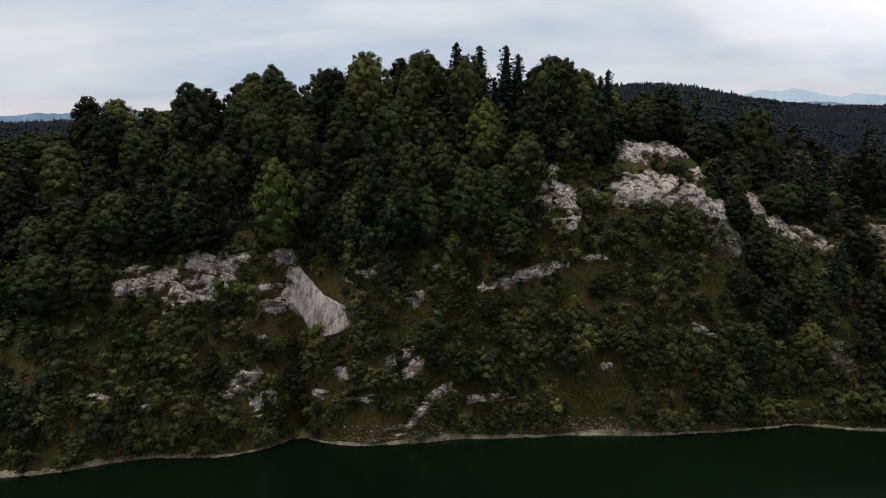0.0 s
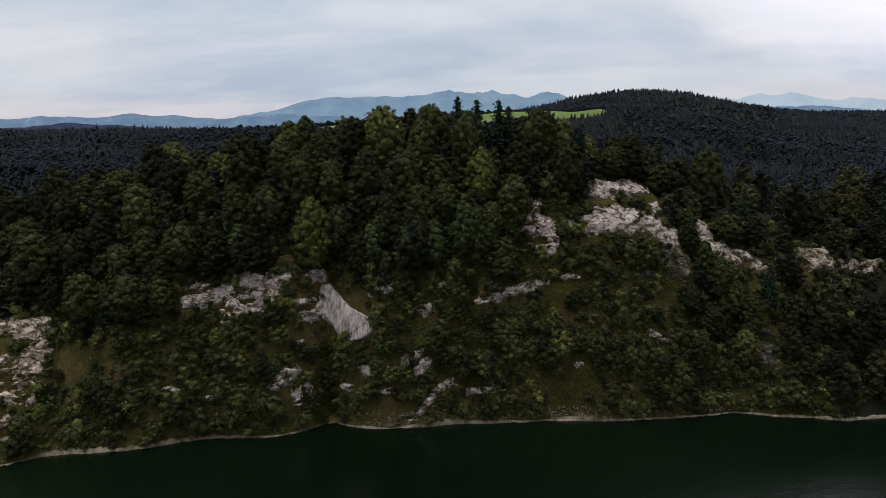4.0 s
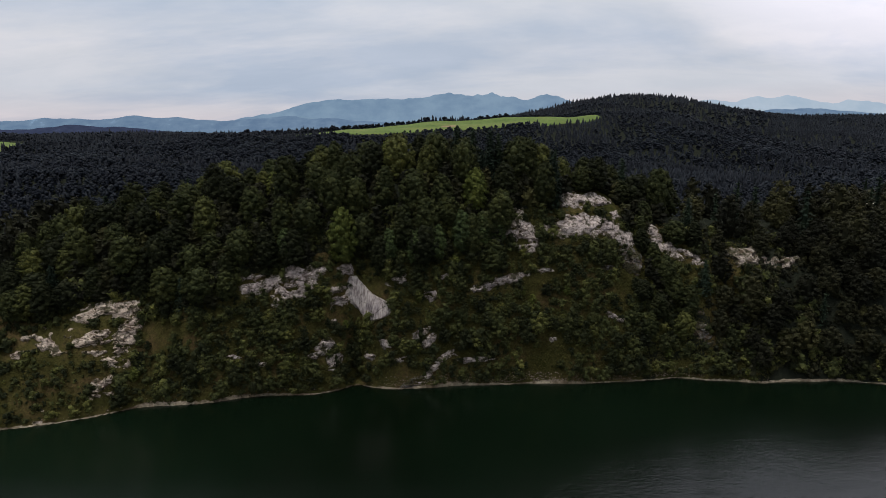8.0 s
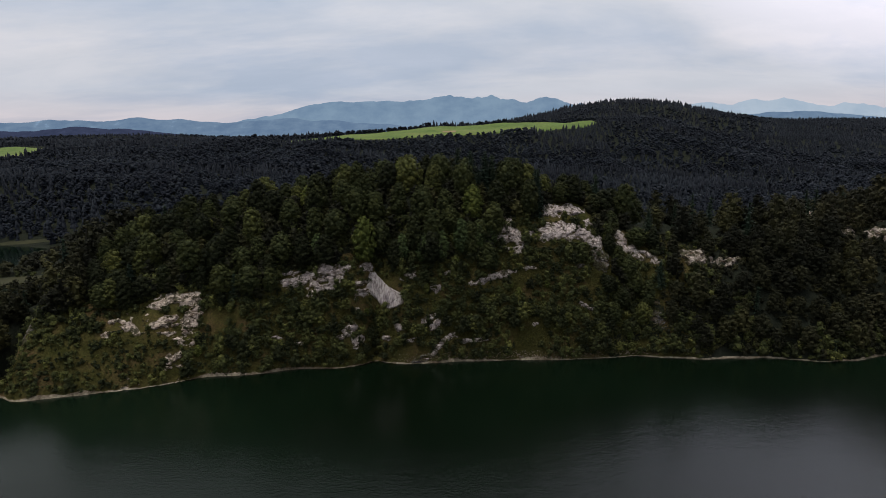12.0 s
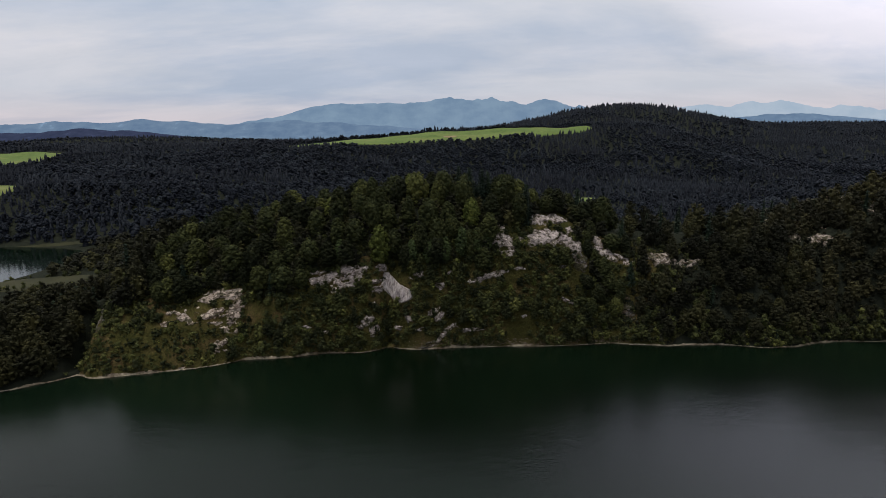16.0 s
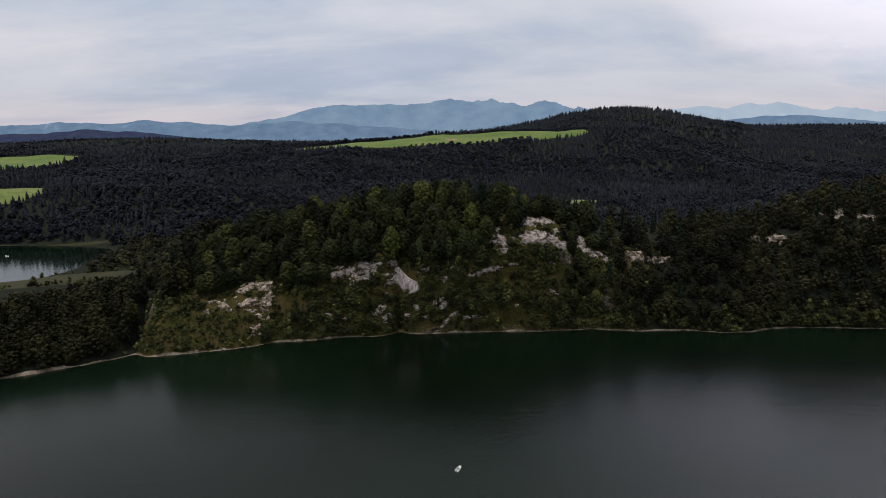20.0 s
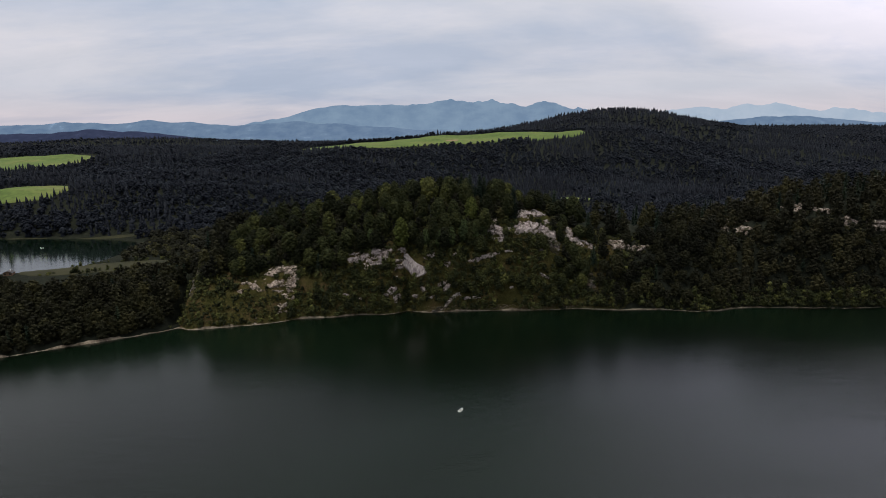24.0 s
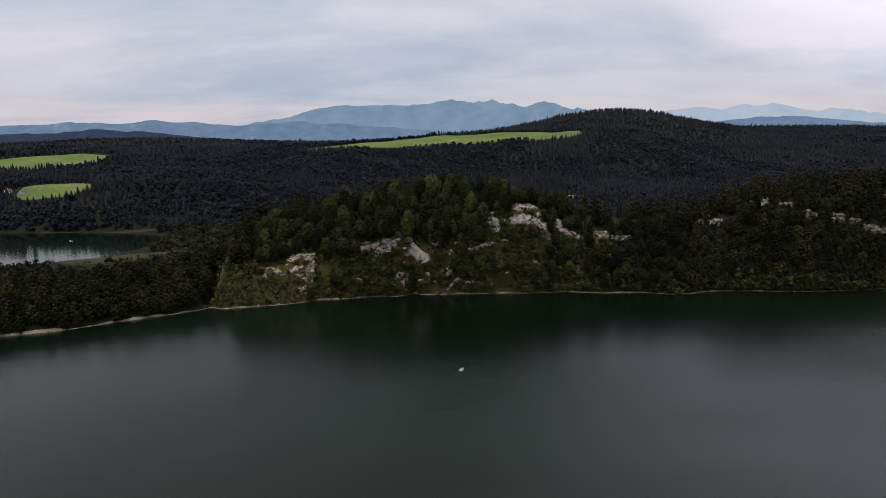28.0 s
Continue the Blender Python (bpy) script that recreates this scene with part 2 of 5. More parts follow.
def limestone(name, pale, grey, moss_at=0.62, streaky=0.4, joints=((0.22, 0.045), (0.6, 0.06))):
    k = Mat(name, 0.88, 0.2)
    body = k.ramp(k.noise(0.30, 7, 0.65), [(0.25, grey), (0.5, pale), (0.8, tuple(min(1, c * 1.15) for c in pale))])
    runs = k.ramp(k.noise(0.8, 5, 0.65, (1.6, 1.6, 0.14)), [(0.38, (0.40, 0.37, 0.38)), (0.56, (1.0, 1.0, 1.0))])
    body = k.mix(streaky, body, runs, "MULTIPLY")
    # broad grey-violet runs of water
    wet = k.ramp(k.noise(0.16, 3, 0.5, (1.4, 1.4, 0.35)), [(0.50, (1.0, 1.0, 1.0)), (0.60, (0.56, 0.54, 0.60))])
    body = k.mix(min(1.0, streaky * 1.2), body, wet, "MULTIPLY")
    for scale, wide in joints:
        crack = k.ramp(k.cells(scale, stretch=(1, 1, 1.7)), [(0.0, (0.14, 0.13, 0.11)), (wide * 0.5, (0.35, 0.33, 0.31)), (wide, (1.0, 1.0, 1.0))])
        body = k.mix(k.ramp(k.noise(0.35 + scale, 4), [(0.42, 0.0), (0.62, 1.0)]), body, k.mix(1.0, body, crack, "MULTIPLY"))
    # lichen and earth in brown patches along the beds, then moss
    rust = k.ramp(k.noise(0.55, 6, 0.7, (0.7, 0.7, 1.7)), [(moss_at - 0.02, 0.0), (moss_at + 0.06, 0.9)])
    body = k.mix(rust, body, (0.085, 0.058, 0.040))
    body = k.mix(k.ramp(k.noise(0.42, 7, 0.68), [(moss_at - 0.05, 0.0), (moss_at + 0.03, 0.95)]), body, (0.038, 0.034, 0.016))
    k.colour(body)
    k.bump(k.noise(1.4, 7, 0.65), 0.6, 0.25)
    return k.m


M_ROCK = limestone("pale_limestone", (0.46, 0.392, 0.370), (0.28, 0.232, 0.220), 0.565)
M_BLUFF = limestone("tan_weathered_limestone", (0.50, 0.41, 0.345), (0.27, 0.205, 0.165), 0.545)
M_ROCKGREY = limestone("grey_limestone", (0.165, 0.15, 0.146), (0.09, 0.08, 0.08), 0.50)
M_SCREE = limestone("brown_scree", (0.24, 0.19, 0.165), (0.11, 0.084, 0.072), 0.64)
M_CRAG = limestone("weathered_limestone_crag", (0.34, 0.285, 0.25), (0.19, 0.16, 0.142), 0.53)
M_SLAB = limestone("streaked_limestone_slab", (0.45, 0.395, 0.375), (0.28, 0.25, 0.25), 0.78, 1.0, ((0.1, 0.012),))
k = Mat("shore_gravel", 0.9, 0.2)
sh1 = k.ramp(k.noise(0.9, 6, 0.7), [(0.3, (0.10, 0.075, 0.05)), (0.5, (0.25, 0.21, 0.165)), (0.75, (0.44, 0.385, 0.32))])
k.colour(k.mix(1.0, sh1, k.ramp(k.noise(0.07, 5, 0.6), [(0.38, (0.28, 0.24, 0.2)), (0.56, (0.95, 0.92, 0.88))]), "MULTIPLY"))
k.bump(k.cells(2.2, "F1"), 0.8, 0.25)
M_SHORE = k.m

k = Mat("lake_water", 0.07, 0.5)
k.b.inputs["IOR"].default_value = 1.333
k.colour(k.ramp(k.noise(0.006, 3), [(0.35, (0.0012, 0.0031, 0.0014)), (0.65, (0.0032, 0.0078, 0.0040))]))
sepx = k.node("ShaderNodeSeparateXYZ")
k.put(sepx.inputs[0], k.pos)
breeze = k.math("ADD", k.noise(0.007, 3, stretch=(1, 2.0, 1), distort=0.8), k.math("SUBTRACT", k.ramp(k.math("MULTIPLY", k.math("ADD", sepx.outputs[0], 400.0), 0.00125), [(0.1, 0.0), (0.62, 0.24), (0.66, 0.29), (0.82, 0.82), (0.90, 1.08)]), k.math("ADD", k.math("MULTIPLY", sepx.outputs[1], 0.0036), 0.465)))
wind = k.math("MULTIPLY", k.math("ADD", breeze, 1.0), 0.5)
calm = k.ramp(wind, [(0.15, 0.06), (0.40, 0.20), (0.60, 0.23), (0.68, 0.32), (0.77, 0.44), (0.86, 0.66), (0.975, 1.0)])
rip = k.math("ADD", k.math("MULTIPLY", k.noise(0.55, 4, 0.6, (1.0, 2.4, 1)), 0.7), k.math("MULTIPLY", k.noise(0.12, 3, 0.5, (1.0, 1.8, 1)), 0.8))
k.bump(k.math("MULTIPLY", rip, calm), 0.75, 0.55)
k.put(k.b.inputs["Roughness"], k.ramp(wind, [(0.15, 0.06), (0.40, 0.16), (0.60, 0.18), (0.69, 0.20), (0.775, 0.22), (0.875, 0.24), (0.975, 0.38)]))
M_WATER = k.m


def plain(name, c, rough=0.6, metal=0.0):
    k = Mat(name, rough, 0.4)
    k.colour(k.ramp(k.noise(2.0, 4), [(0.3, tuple(v * 0.85 for v in c)), (0.7, tuple(min(1, v * 1.1) for v in c))]))
    k.b.inputs["Metallic"].default_value = metal
    return k.m


M_WHITE = plain("white_paint", (0.75, 0.74, 0.72), 0.4)
M_ROOF = plain("red_brown_roof_tiles", (0.16, 0.07, 0.05), 0.8)
M_ROOFDARK = plain("dark_roof_sheet", (0.05, 0.045, 0.045), 0.6)
M_GLASSDARK = plain("dark_window_glass", (0.02, 0.022, 0.025), 0.1)
M_WOOD = plain("weathered_wood", (0.16, 0.10, 0.06), 0.8)
M_RUBBER = plain("dark_fittings", (0.03, 0.03, 0.032), 0.5)


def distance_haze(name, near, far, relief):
    """Mountains so far off that the air's own light covers them, put in as emission."""
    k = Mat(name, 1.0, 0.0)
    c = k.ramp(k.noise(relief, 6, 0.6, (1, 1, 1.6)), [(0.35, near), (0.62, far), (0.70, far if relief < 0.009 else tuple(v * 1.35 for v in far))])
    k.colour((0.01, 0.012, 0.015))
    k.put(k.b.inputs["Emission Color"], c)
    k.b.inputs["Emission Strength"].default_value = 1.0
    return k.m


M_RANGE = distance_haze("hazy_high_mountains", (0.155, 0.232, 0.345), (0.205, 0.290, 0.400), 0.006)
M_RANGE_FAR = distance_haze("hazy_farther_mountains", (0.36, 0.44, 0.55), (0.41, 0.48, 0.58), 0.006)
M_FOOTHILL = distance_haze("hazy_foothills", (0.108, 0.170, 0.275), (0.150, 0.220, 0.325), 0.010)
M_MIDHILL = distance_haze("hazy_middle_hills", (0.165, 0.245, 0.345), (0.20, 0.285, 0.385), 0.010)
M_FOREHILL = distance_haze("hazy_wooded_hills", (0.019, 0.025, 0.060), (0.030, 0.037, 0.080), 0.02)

# ---- the lie of the land ----


def lattice(ix, iy, seed):
    """A fixed pseudo-random number from 0 to 1 for each lattice point."""
    n = (np.asarray(ix, np.int64) * 374761393 + np.asarray(iy, np.int64) * 668265263 + seed * 1442695041) & 0x7FFFFFFF
    n = ((n ^ (n >> 13)) * 1274126177) & 0x7FFFFFFF
    n = ((n ^ (n >> 16)) * 974634541) & 0x7FFFFFFF
    return ((n ^ (n >> 15)) & 0xFFFFF) / 1048575.0


def value_noise(x, y, seed=0):
    ix, iy = np.floor(x), np.floor(y)
    fx, fy = x - ix, y - iy
    fx, fy = fx * fx * (3 - 2 * fx), fy * fy * (3 - 2 * fy)
    a, b = lattice(ix, iy, seed), lattice(ix + 1, iy, seed)
    c, d = lattice(ix, iy + 1, seed), lattice(ix + 1, iy + 1, seed)
    return (a + (b - a) * fx) * (1 - fy) + (c + (d - c) * fx) * fy


def fbm(x, y, seed=0, octaves=4):
    x, y = np.asarray(x, float), np.asarray(y, float)
    total, amp = 0.0, 1.0
    for o in range(octaves):
        total = total + amp * (value_noise(x * 2 ** o + 17.3 * o, y * 2 ** o - 9.1 * o, seed + o) - 0.5)
        amp *= 0.5
    return total


def blocks(x, y, seed=0):
    """Broken rock: for the nearest block its number from 0 to 1 and a second one, the way from its middle, and the distance to the joint beside it."""
    ix, iy = np.floor(x), np.floor(y)
    best, second = np.full(np.shape(x), 9.0), np.full(np.shape(x), 9.0)
    tone, other, dx, dy = (np.zeros(np.shape(x)) for _ in range(4))
    for i in (-1, 0, 1):
        for j in (-1, 0, 1):
            cx, cy = ix + i + lattice(ix + i, iy + j, seed), iy + j + lattice(ix + i, iy + j, seed + 7)
            d = np.hypot(x - cx, y - cy)
            near = d < best
            second = np.where(near, best, np.minimum(second, d))
            tone, other = np.where(near, lattice(ix + i, iy + j, seed + 13), tone), np.where(near, lattice(ix + i, iy + j, seed + 29), other)
            dx, dy = np.where(near, x - cx, dx), np.where(near, y - cy, dy)
            best = np.where(near, d, best)
    return tone, other, dx, dy, second - best


def ramp01(a, b, v):
    t = np.clip((np.asarray(v, float) - a) / (b - a), 0, 1)
    return t * t * (3 - 2 * t)


GRID_X = np.arange(-4600.0, 4600.0, 1.0)


def along(points, soft):
    """A smooth curve of x through a few (x, value) points."""
    v = np.interp(GRID_X, [p[0] for p in points], [p[1] for p in points])
    k = np.exp(-0.5 * (np.arange(-4 * soft, 4 * soft + 1) / soft) ** 2)
    v = np.convolve(np.pad(v, len(k) // 2, mode="edge"), k / k.sum(), "valid")
    return lambda x: np.interp(x, GRID_X, v)


# x, y of the waterline
shore_raw = along([(-900, -160), (-520, -60), (-400, -20), (-300, 15), (-275, 28), (-248, 38), (-222, 53), (-194, 69), (-178, 79), (-172, 87), (-166, 81),
                   (-158, 82), (-127, 90), (-117, 94), (-103, 101), (-80, 104), (-64, 109.5), (-50, 108.5), (-42, 110.5), (-37, 115), (-34, 119),
                   (-30, 115), (-20, 112.3), (0, 115), (38, 116), (57, 116.5), (78, 120), (90, 117), (105, 114.5), (131, 116), (153, 110.5),
                   (167, 111), (185, 117), (204, 118.5), (264, 115), (319, 122), (400, 126), (900, 150)], 2)
# height of the crest, its distance behind the waterline, and how fast the land falls behind it
crest_h = along([(-900, 9), (-420, 12), (-330, 15), (-257, 17), (-215, 20), (-196, 22), (-180, 25), (-172, 40), (-140, 47), (-112, 54), (-84, 59), (-58, 62), (-31, 66), (0, 70),
                 (25, 67), (43, 64.5), (58, 62.5), (74, 53), (107, 48), (142, 46), (176, 43), (206, 51), (240, 63), (277, 67), (314, 71), (450, 71), (900, 60)], 4)
crest_w = along([(-900, 60), (-300, 52), (-200, 60), (-140, 72), (-112, 58), (-84, 48), (-58, 40), (0, 36), (43, 32), (74, 38), (107, 46),
                 (150, 58), (183, 62), (206, 44), (240, 40), (300, 48), (900, 60)], 6)
fall_b = along([(-900, 60), (-260, 70), (-190, 60), (-112, 90), (0, 105), (120, 120), (250, 170), (900, 200)], 12)


def shore(x):
    return shore_raw(x) + 1.1 * fbm(np.asarray(x) / 9.0, 0.0, 5, 3)


def bay(x, y):
    """1 inside the side arm of the lake behind the low spit."""
    return ((np.abs(x + 548) / 214) ** 4 + (np.abs(y - 310) / (92 + 6 * fbm(np.asarray(x) / 60.0, 3.3, 8))) ** 4)


def far_land(x, y):
    left = np.interp(y, (150, 215, 395, 408, 440, 520, 700, 800, 1000, 1250, 1450, 1800, 2300, 2700, 3400, 4300), (-6, 3, 3, 4, 16, 45, 51, 57, 80, 88, 66, 34, 60, 84, 60, 20))
    right = np.interp(y, (150, 230, 350, 520, 700, 860, 1080, 1240, 1400, 1820, 2400, 3400, 4300), (-6, 6, 9, 14, 24, 36, 80, 114, 106, 112, 90, 50, 20))
    slope = np.interp(y, (150, 230, 350, 520, 700, 900, 1240, 1500, 1820, 2400, 2800, 3400, 4300), (-6, 6, 9, 14, 24, 32, 52, 70, 96, 124, 116, 60, 20))
    side = ramp01(380, 700, x)
    right = right * (1 - side) + slope * side
    wl_ = ramp01(60, -420, x)
    h = left * wl_ + right * (1 - wl_)
    h = h + 12 * ramp01(60, 360, x) * ramp01(1000, 1240, y)
    h = h + 84 * np.exp(-((x - 640) / np.where(x < 640, 330.0, 250.0)) ** 2 - ((y - 1850) / 420) ** 2)
    h = h + 20 * np.exp(-((x - 980) / 230) ** 2 - ((y - 1850) / 380) ** 2)
    h = h + 26 * np.exp(-((x + 1500) / 520) ** 2 - ((y - 2700) / 350) ** 2)
    h = h + ramp01(380, 900, y) * 9 * fbm(x / 190.0, y / 190.0, 21, 4)
    h = h + ramp01(560, 800, y) * ramp01(1500, 1200, y) * ramp01(60, 300, x) * 22 * fbm(x / 150.0 + 0.3 * y / 150.0, y / 330.0, 25, 3)
    b = bay(x, y)
    return np.where(b < 1.6, np.minimum(h, -4 + 7.2 * np.clip(b - 0.45, 0, 9)), h)


def ground(x, y):
    """Height of the ground over the lake, for arrays of x and y."""
    x, y = np.asarray(x, float), np.asarray(y, float)
    s, w, hc = y - shore(x), crest_w(x), crest_h(x)
    u = np.clip(s / w, 0, 1)
    hill = np.where(s < w, hc * (1 - (1 - u) ** 2.3), hc * np.exp(-(np.maximum(s - w, 0) / fall_b(x)) ** 2))
    rough = ramp01(0, 9, s) * np.exp(-np.maximum(s - w, 0) / 200)
    hill = hill + rough * (3.4 * fbm(x / 17.0, y / 17.0, 2) + 1.2 * fbm(x / 4.0, y / 4.0, 3, 3))
    hill = hill - 18 * np.exp(-((x + 175.8) / 3.0) ** 2) * ramp01(1, 10, s) * ramp01(70, 30, s)
    hill = hill - 12 * np.exp(-((x + 33.5 + 0.12 * s) / 2.9) ** 2) * ramp01(0, 3, s) * ramp01(8.5, 5, s)
    hill = np.where(s < 0, np.maximum(s * 0.6, -5), np.maximum(hill, np.minimum(0.25 * s, 1.0)))
    f = far_land(x, y)
    top = np.maximum(hill, f)
    b = bay(x, y)
    sunk = np.where(b < 1.7, -4 + 7.2 * np.clip(b - 0.45, 0, 9), 1e3)
    top = np.where((s > 60) & (x < -200), np.minimum(top, sunk), top)
    return np.where(s > 0, np.where(b < 1.7, 0, 1) * 5 * np.log1p(np.exp(-np.abs(hill - f) / 5)) * ramp01(20, 90, s) + top, hill)


FACE_S = np.concatenate([np.arange(0, 40, 0.3), np.arange(40, 90, 1.5)])
FACE_X = np.arange(-460.0, 480.0, 0.5)
FACE_H = np.maximum.accumulate(ground(np.repeat(FACE_X[:, None], len(FACE_S), 1), shore(FACE_X)[:, None] + FACE_S[None, :]), axis=1)


def on_face(x, z):
    """The place on the lake-side slope at x and height z."""
    x, z = np.atleast_1d(np.asarray(x, float)), np.atleast_1d(np.asarray(z, float))
    row = np.clip(np.floor((x + 460.0) * 2).astype(int), 0, len(FACE_X) - 2)
    t = np.clip((x + 460.0) * 2 - row, 0, 1)[:, None]
    h = FACE_H[row] * (1 - t) + FACE_H[row + 1] * t
    i = np.clip((h < z[:, None]).sum(1), 1, len(FACE_S) - 1)
    n = np.arange(len(x))
    a, b = h[n, i - 1], h[n, i]
    k = np.clip((z - a) / np.maximum(b - a, 1e-4), 0, 1)
    return np.stack([x, shore(x) + FACE_S[i - 1] + k * (FACE_S[i] - FACE_S[i - 1]), np.minimum(z, h[:, -1])], 1)

# ---- mesh helpers ----


def mesh_of(name, verts, faces, material, tone=None, smooth=False):
    """A mesh from an array of vertices and one array of faces of equal size (or a list of such arrays)."""
    groups = faces if isinstance(faces, list) else [faces]
    me = bpy.data.meshes.new(name)
    verts = np.ascontiguousarray(verts, np.float32)
    me.vertices.add(len(verts))
    me.vertices.foreach_set("co", verts.ravel())
    loops = np.concatenate([g.ravel() for g in groups]).astype(np.int32)
    sizes = np.concatenate([np.full(len(g), g.shape[1], np.int32) for g in groups])
    me.loops.add(len(loops))
    me.loops.foreach_set("vertex_index", loops)
    me.polygons.add(len(sizes))
    me.polygons.foreach_set("loop_start", np.concatenate([[0], np.cumsum(sizes)[:-1]]).astype(np.int32))
    me.polygons.foreach_set("use_smooth", np.full(len(sizes), smooth))
    me.update(calc_edges=True)
    if tone is not None:
        a = me.attributes.new("tone", "FLOAT", "POINT")
        a.data.foreach_set("value", np.ascontiguousarray(tone, np.float32))
    me.materials.append(material)
    return me


def bm_mesh(name, bm, material, smooth=False):
    me = bpy.data.meshes.new(name)
    bm.to_mesh(me)
    bm.free()
    for p in me.polygons:
        p.use_smooth = smooth
    me.materials.append(material)
    return me


def part(name, bm, material, parent, label="", smooth=False):
    ob = new(name, bm_mesh(name, bm, material, smooth))
    ob.parent = parent
    return tagged(ob, label)


def thing(name, x, y, z, turn=0.0, **tags):
    ob = new(name)
    ob.matrix_world = pose(x, y, z, 0, 0, turn)
    return tagged(ob, **tags)


def add_box(bm, lo, hi, bevel=0.0):
    c = [(a + b) / 2 for a, b in zip(lo, hi)]
    d = [b - a for a, b in zip(lo, hi)]
    r = bmesh.ops.create_cube(bm, size=1.0, matrix=Matrix.Translation(c) @ Matrix.Diagonal((*d, 1)))
    if bevel:
        bmesh.ops.bevel(bm, geom=list({e for v in r["verts"] for e in v.link_edges}), offset=bevel, segments=2, affect="EDGES")
    return r["verts"]


def grid_faces(nu, nv):
    i = np.arange((nu - 1) * (nv - 1))
    a = (i // (nv - 1)) * nv + i % (nv - 1)
    return np.stack([a, a + nv, a + nv + 1, a + 1], 1)


# ---- ground and water ----
gx = np.concatenate([-np.geomspace(4500, 300, 60)[:-1], np.arange(-300, 380, 1.6), np.geomspace(380, 4500, 60)])
gs = np.concatenate([[-400, -60, -20, -8, -4], np.arange(-2, 48, 1.0), np.arange(48, 130, 3), np.geomspace(130, 4300, 100)])
GX, GS = np.meshgrid(gx, gs, indexing="ij")
keep = ramp01(600, 60, GS)
GY = shore(GX) * keep + 115 * (1 - keep) + GS
GZ = ground(GX, GY)
ground_mesh = mesh_of("ground", np.stack([GX, GY, GZ], 2).reshape(-1, 3), grid_faces(len(gx), len(gs)), M_GROUND, smooth=True)
ground_mesh.materials.append(M_SHADED_LITTER)      # under the closed woods: leaf litter with their shade painted in
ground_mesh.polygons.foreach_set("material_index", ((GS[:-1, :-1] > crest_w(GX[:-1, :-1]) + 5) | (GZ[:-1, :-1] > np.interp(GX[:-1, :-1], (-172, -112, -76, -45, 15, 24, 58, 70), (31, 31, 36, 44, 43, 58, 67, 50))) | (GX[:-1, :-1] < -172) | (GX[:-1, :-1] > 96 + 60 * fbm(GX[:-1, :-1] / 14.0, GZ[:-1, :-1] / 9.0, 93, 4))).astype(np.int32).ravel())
tagged(new("ground", ground_mesh), "steep wooded slopes and valley floor of grass, earth and leaf litter", "ground", kind="structure")

wx, wy = np.linspace(-4500, 4500, 40), np.linspace(-4500, 700, 40)
WX, WY = np.meshgrid(wx, wy, indexing="ij")
tagged(new("water", mesh_of("water", np.stack([WX, WY, WX * 0], 2).reshape(-1, 3), grid_faces(40, 40), M_WATER)),
       "dark green lake water with fine wind ripples", "water", kind="structure")


def field_patch(name, cx, cy, rx, ry, turn, material, label, lift=0.5, seed=0, n=26):
    """An open field that lies on the ground, with a wavering edge."""
    a, r = np.meshgrid(np.linspace(0, 2 * math.pi, 2 * n + 1), np.linspace(0, 1, n), indexing="ij")
    edge = (np.abs(np.cos(a)) ** 3 + np.abs(np.sin(a)) ** 3) ** (-1 / 3) * (1 + 0.18 * fbm(2 * np.cos(a) + 5, 2 * np.sin(a) + seed, seed, 3))
    u, v = rx * r * edge * np.cos(a), ry * r * edge * np.sin(a)
    c, s = math.cos(radians(turn)), math.sin(radians(turn))
    x, y = cx + u * c - v * s, cy + u * s + v * c
    z = ground(x, y) + lift - 2.5 * ramp01(0.93, 1.0, r)
    return tagged(new(name, mesh_of(name, np.stack([x, y, z], 2).reshape(-1, 3), grid_faces(2 * n + 1, n), material, smooth=True)), label, "field", kind="structure")


# centre, half sizes, turn: the open fields among the woods
FIELDS = [(-40, 1180, 340, 62, 7), (225, 1225, 120, 52, 8), (-568, 522, 48, 36, 10), (-850, 860, 150, 105, 8), (-1040, 1280, 170, 60, 8), (-760, 1250, 60, 26, 0), (176, 606, 44, 13, 0)]
for n, (f, mt, lb) in enumerate(zip(FIELDS, (M_MEADOW, M_MEADOW, M_MEADOW, M_MEADOW, M_DRY, M_DRY, M_MEADOW),
                                    ("bright green mown meadow on the ridge", "bright green meadow below the wooded hill", "yellow-green hay field above the lake arm",
                                     "bright green sloping meadow between woods", "pale stubble field between woods", "pale dry clearing in the woods", "small green meadow in the valley behind the hill"))):
    field_patch("meadow", *f, mt, lb, 1.2, n)
field_patch("meadow", -300, 228, 66, 20, 15, M_DRY, "flat olive grass spit beside the lake arm", 0.25, 9)
field_patch("meadow", -430, 402, 95, 4, 0, M_DRY, "narrow green strip along the far lake shore", 0.4, 11)
field_patch("earth_patch", 10, 1168, 16, 7, 10, M_EARTH, "bare brown earth patch in the meadow", 1.9, 4)
field_patch("earth_patch", 268, 1282, 30, 7, 10, M_EARTH, "bare brown earth strip in the meadow", 1.9, 5)


def in_field(x, y, grow=1.0):
    hit = np.zeros(np.shape(x), bool)
    for cx, cy, rx, ry, turn in FIELDS + [(-300, 228, 66, 20, 15)]:
        c, s = math.cos(radians(turn)), math.sin(radians(turn))
        u, v = (x - cx) * c + (y - cy) * s, -(x - cx) * s + (y - cy) * c
        hit |= (np.abs(u) / (rx * grow)) ** 3 + (np.abs(v) / (ry * grow)) ** 3 < 1 + 0.5 * fbm(x / 45.0, y / 25.0, 91, 3)
    return hit


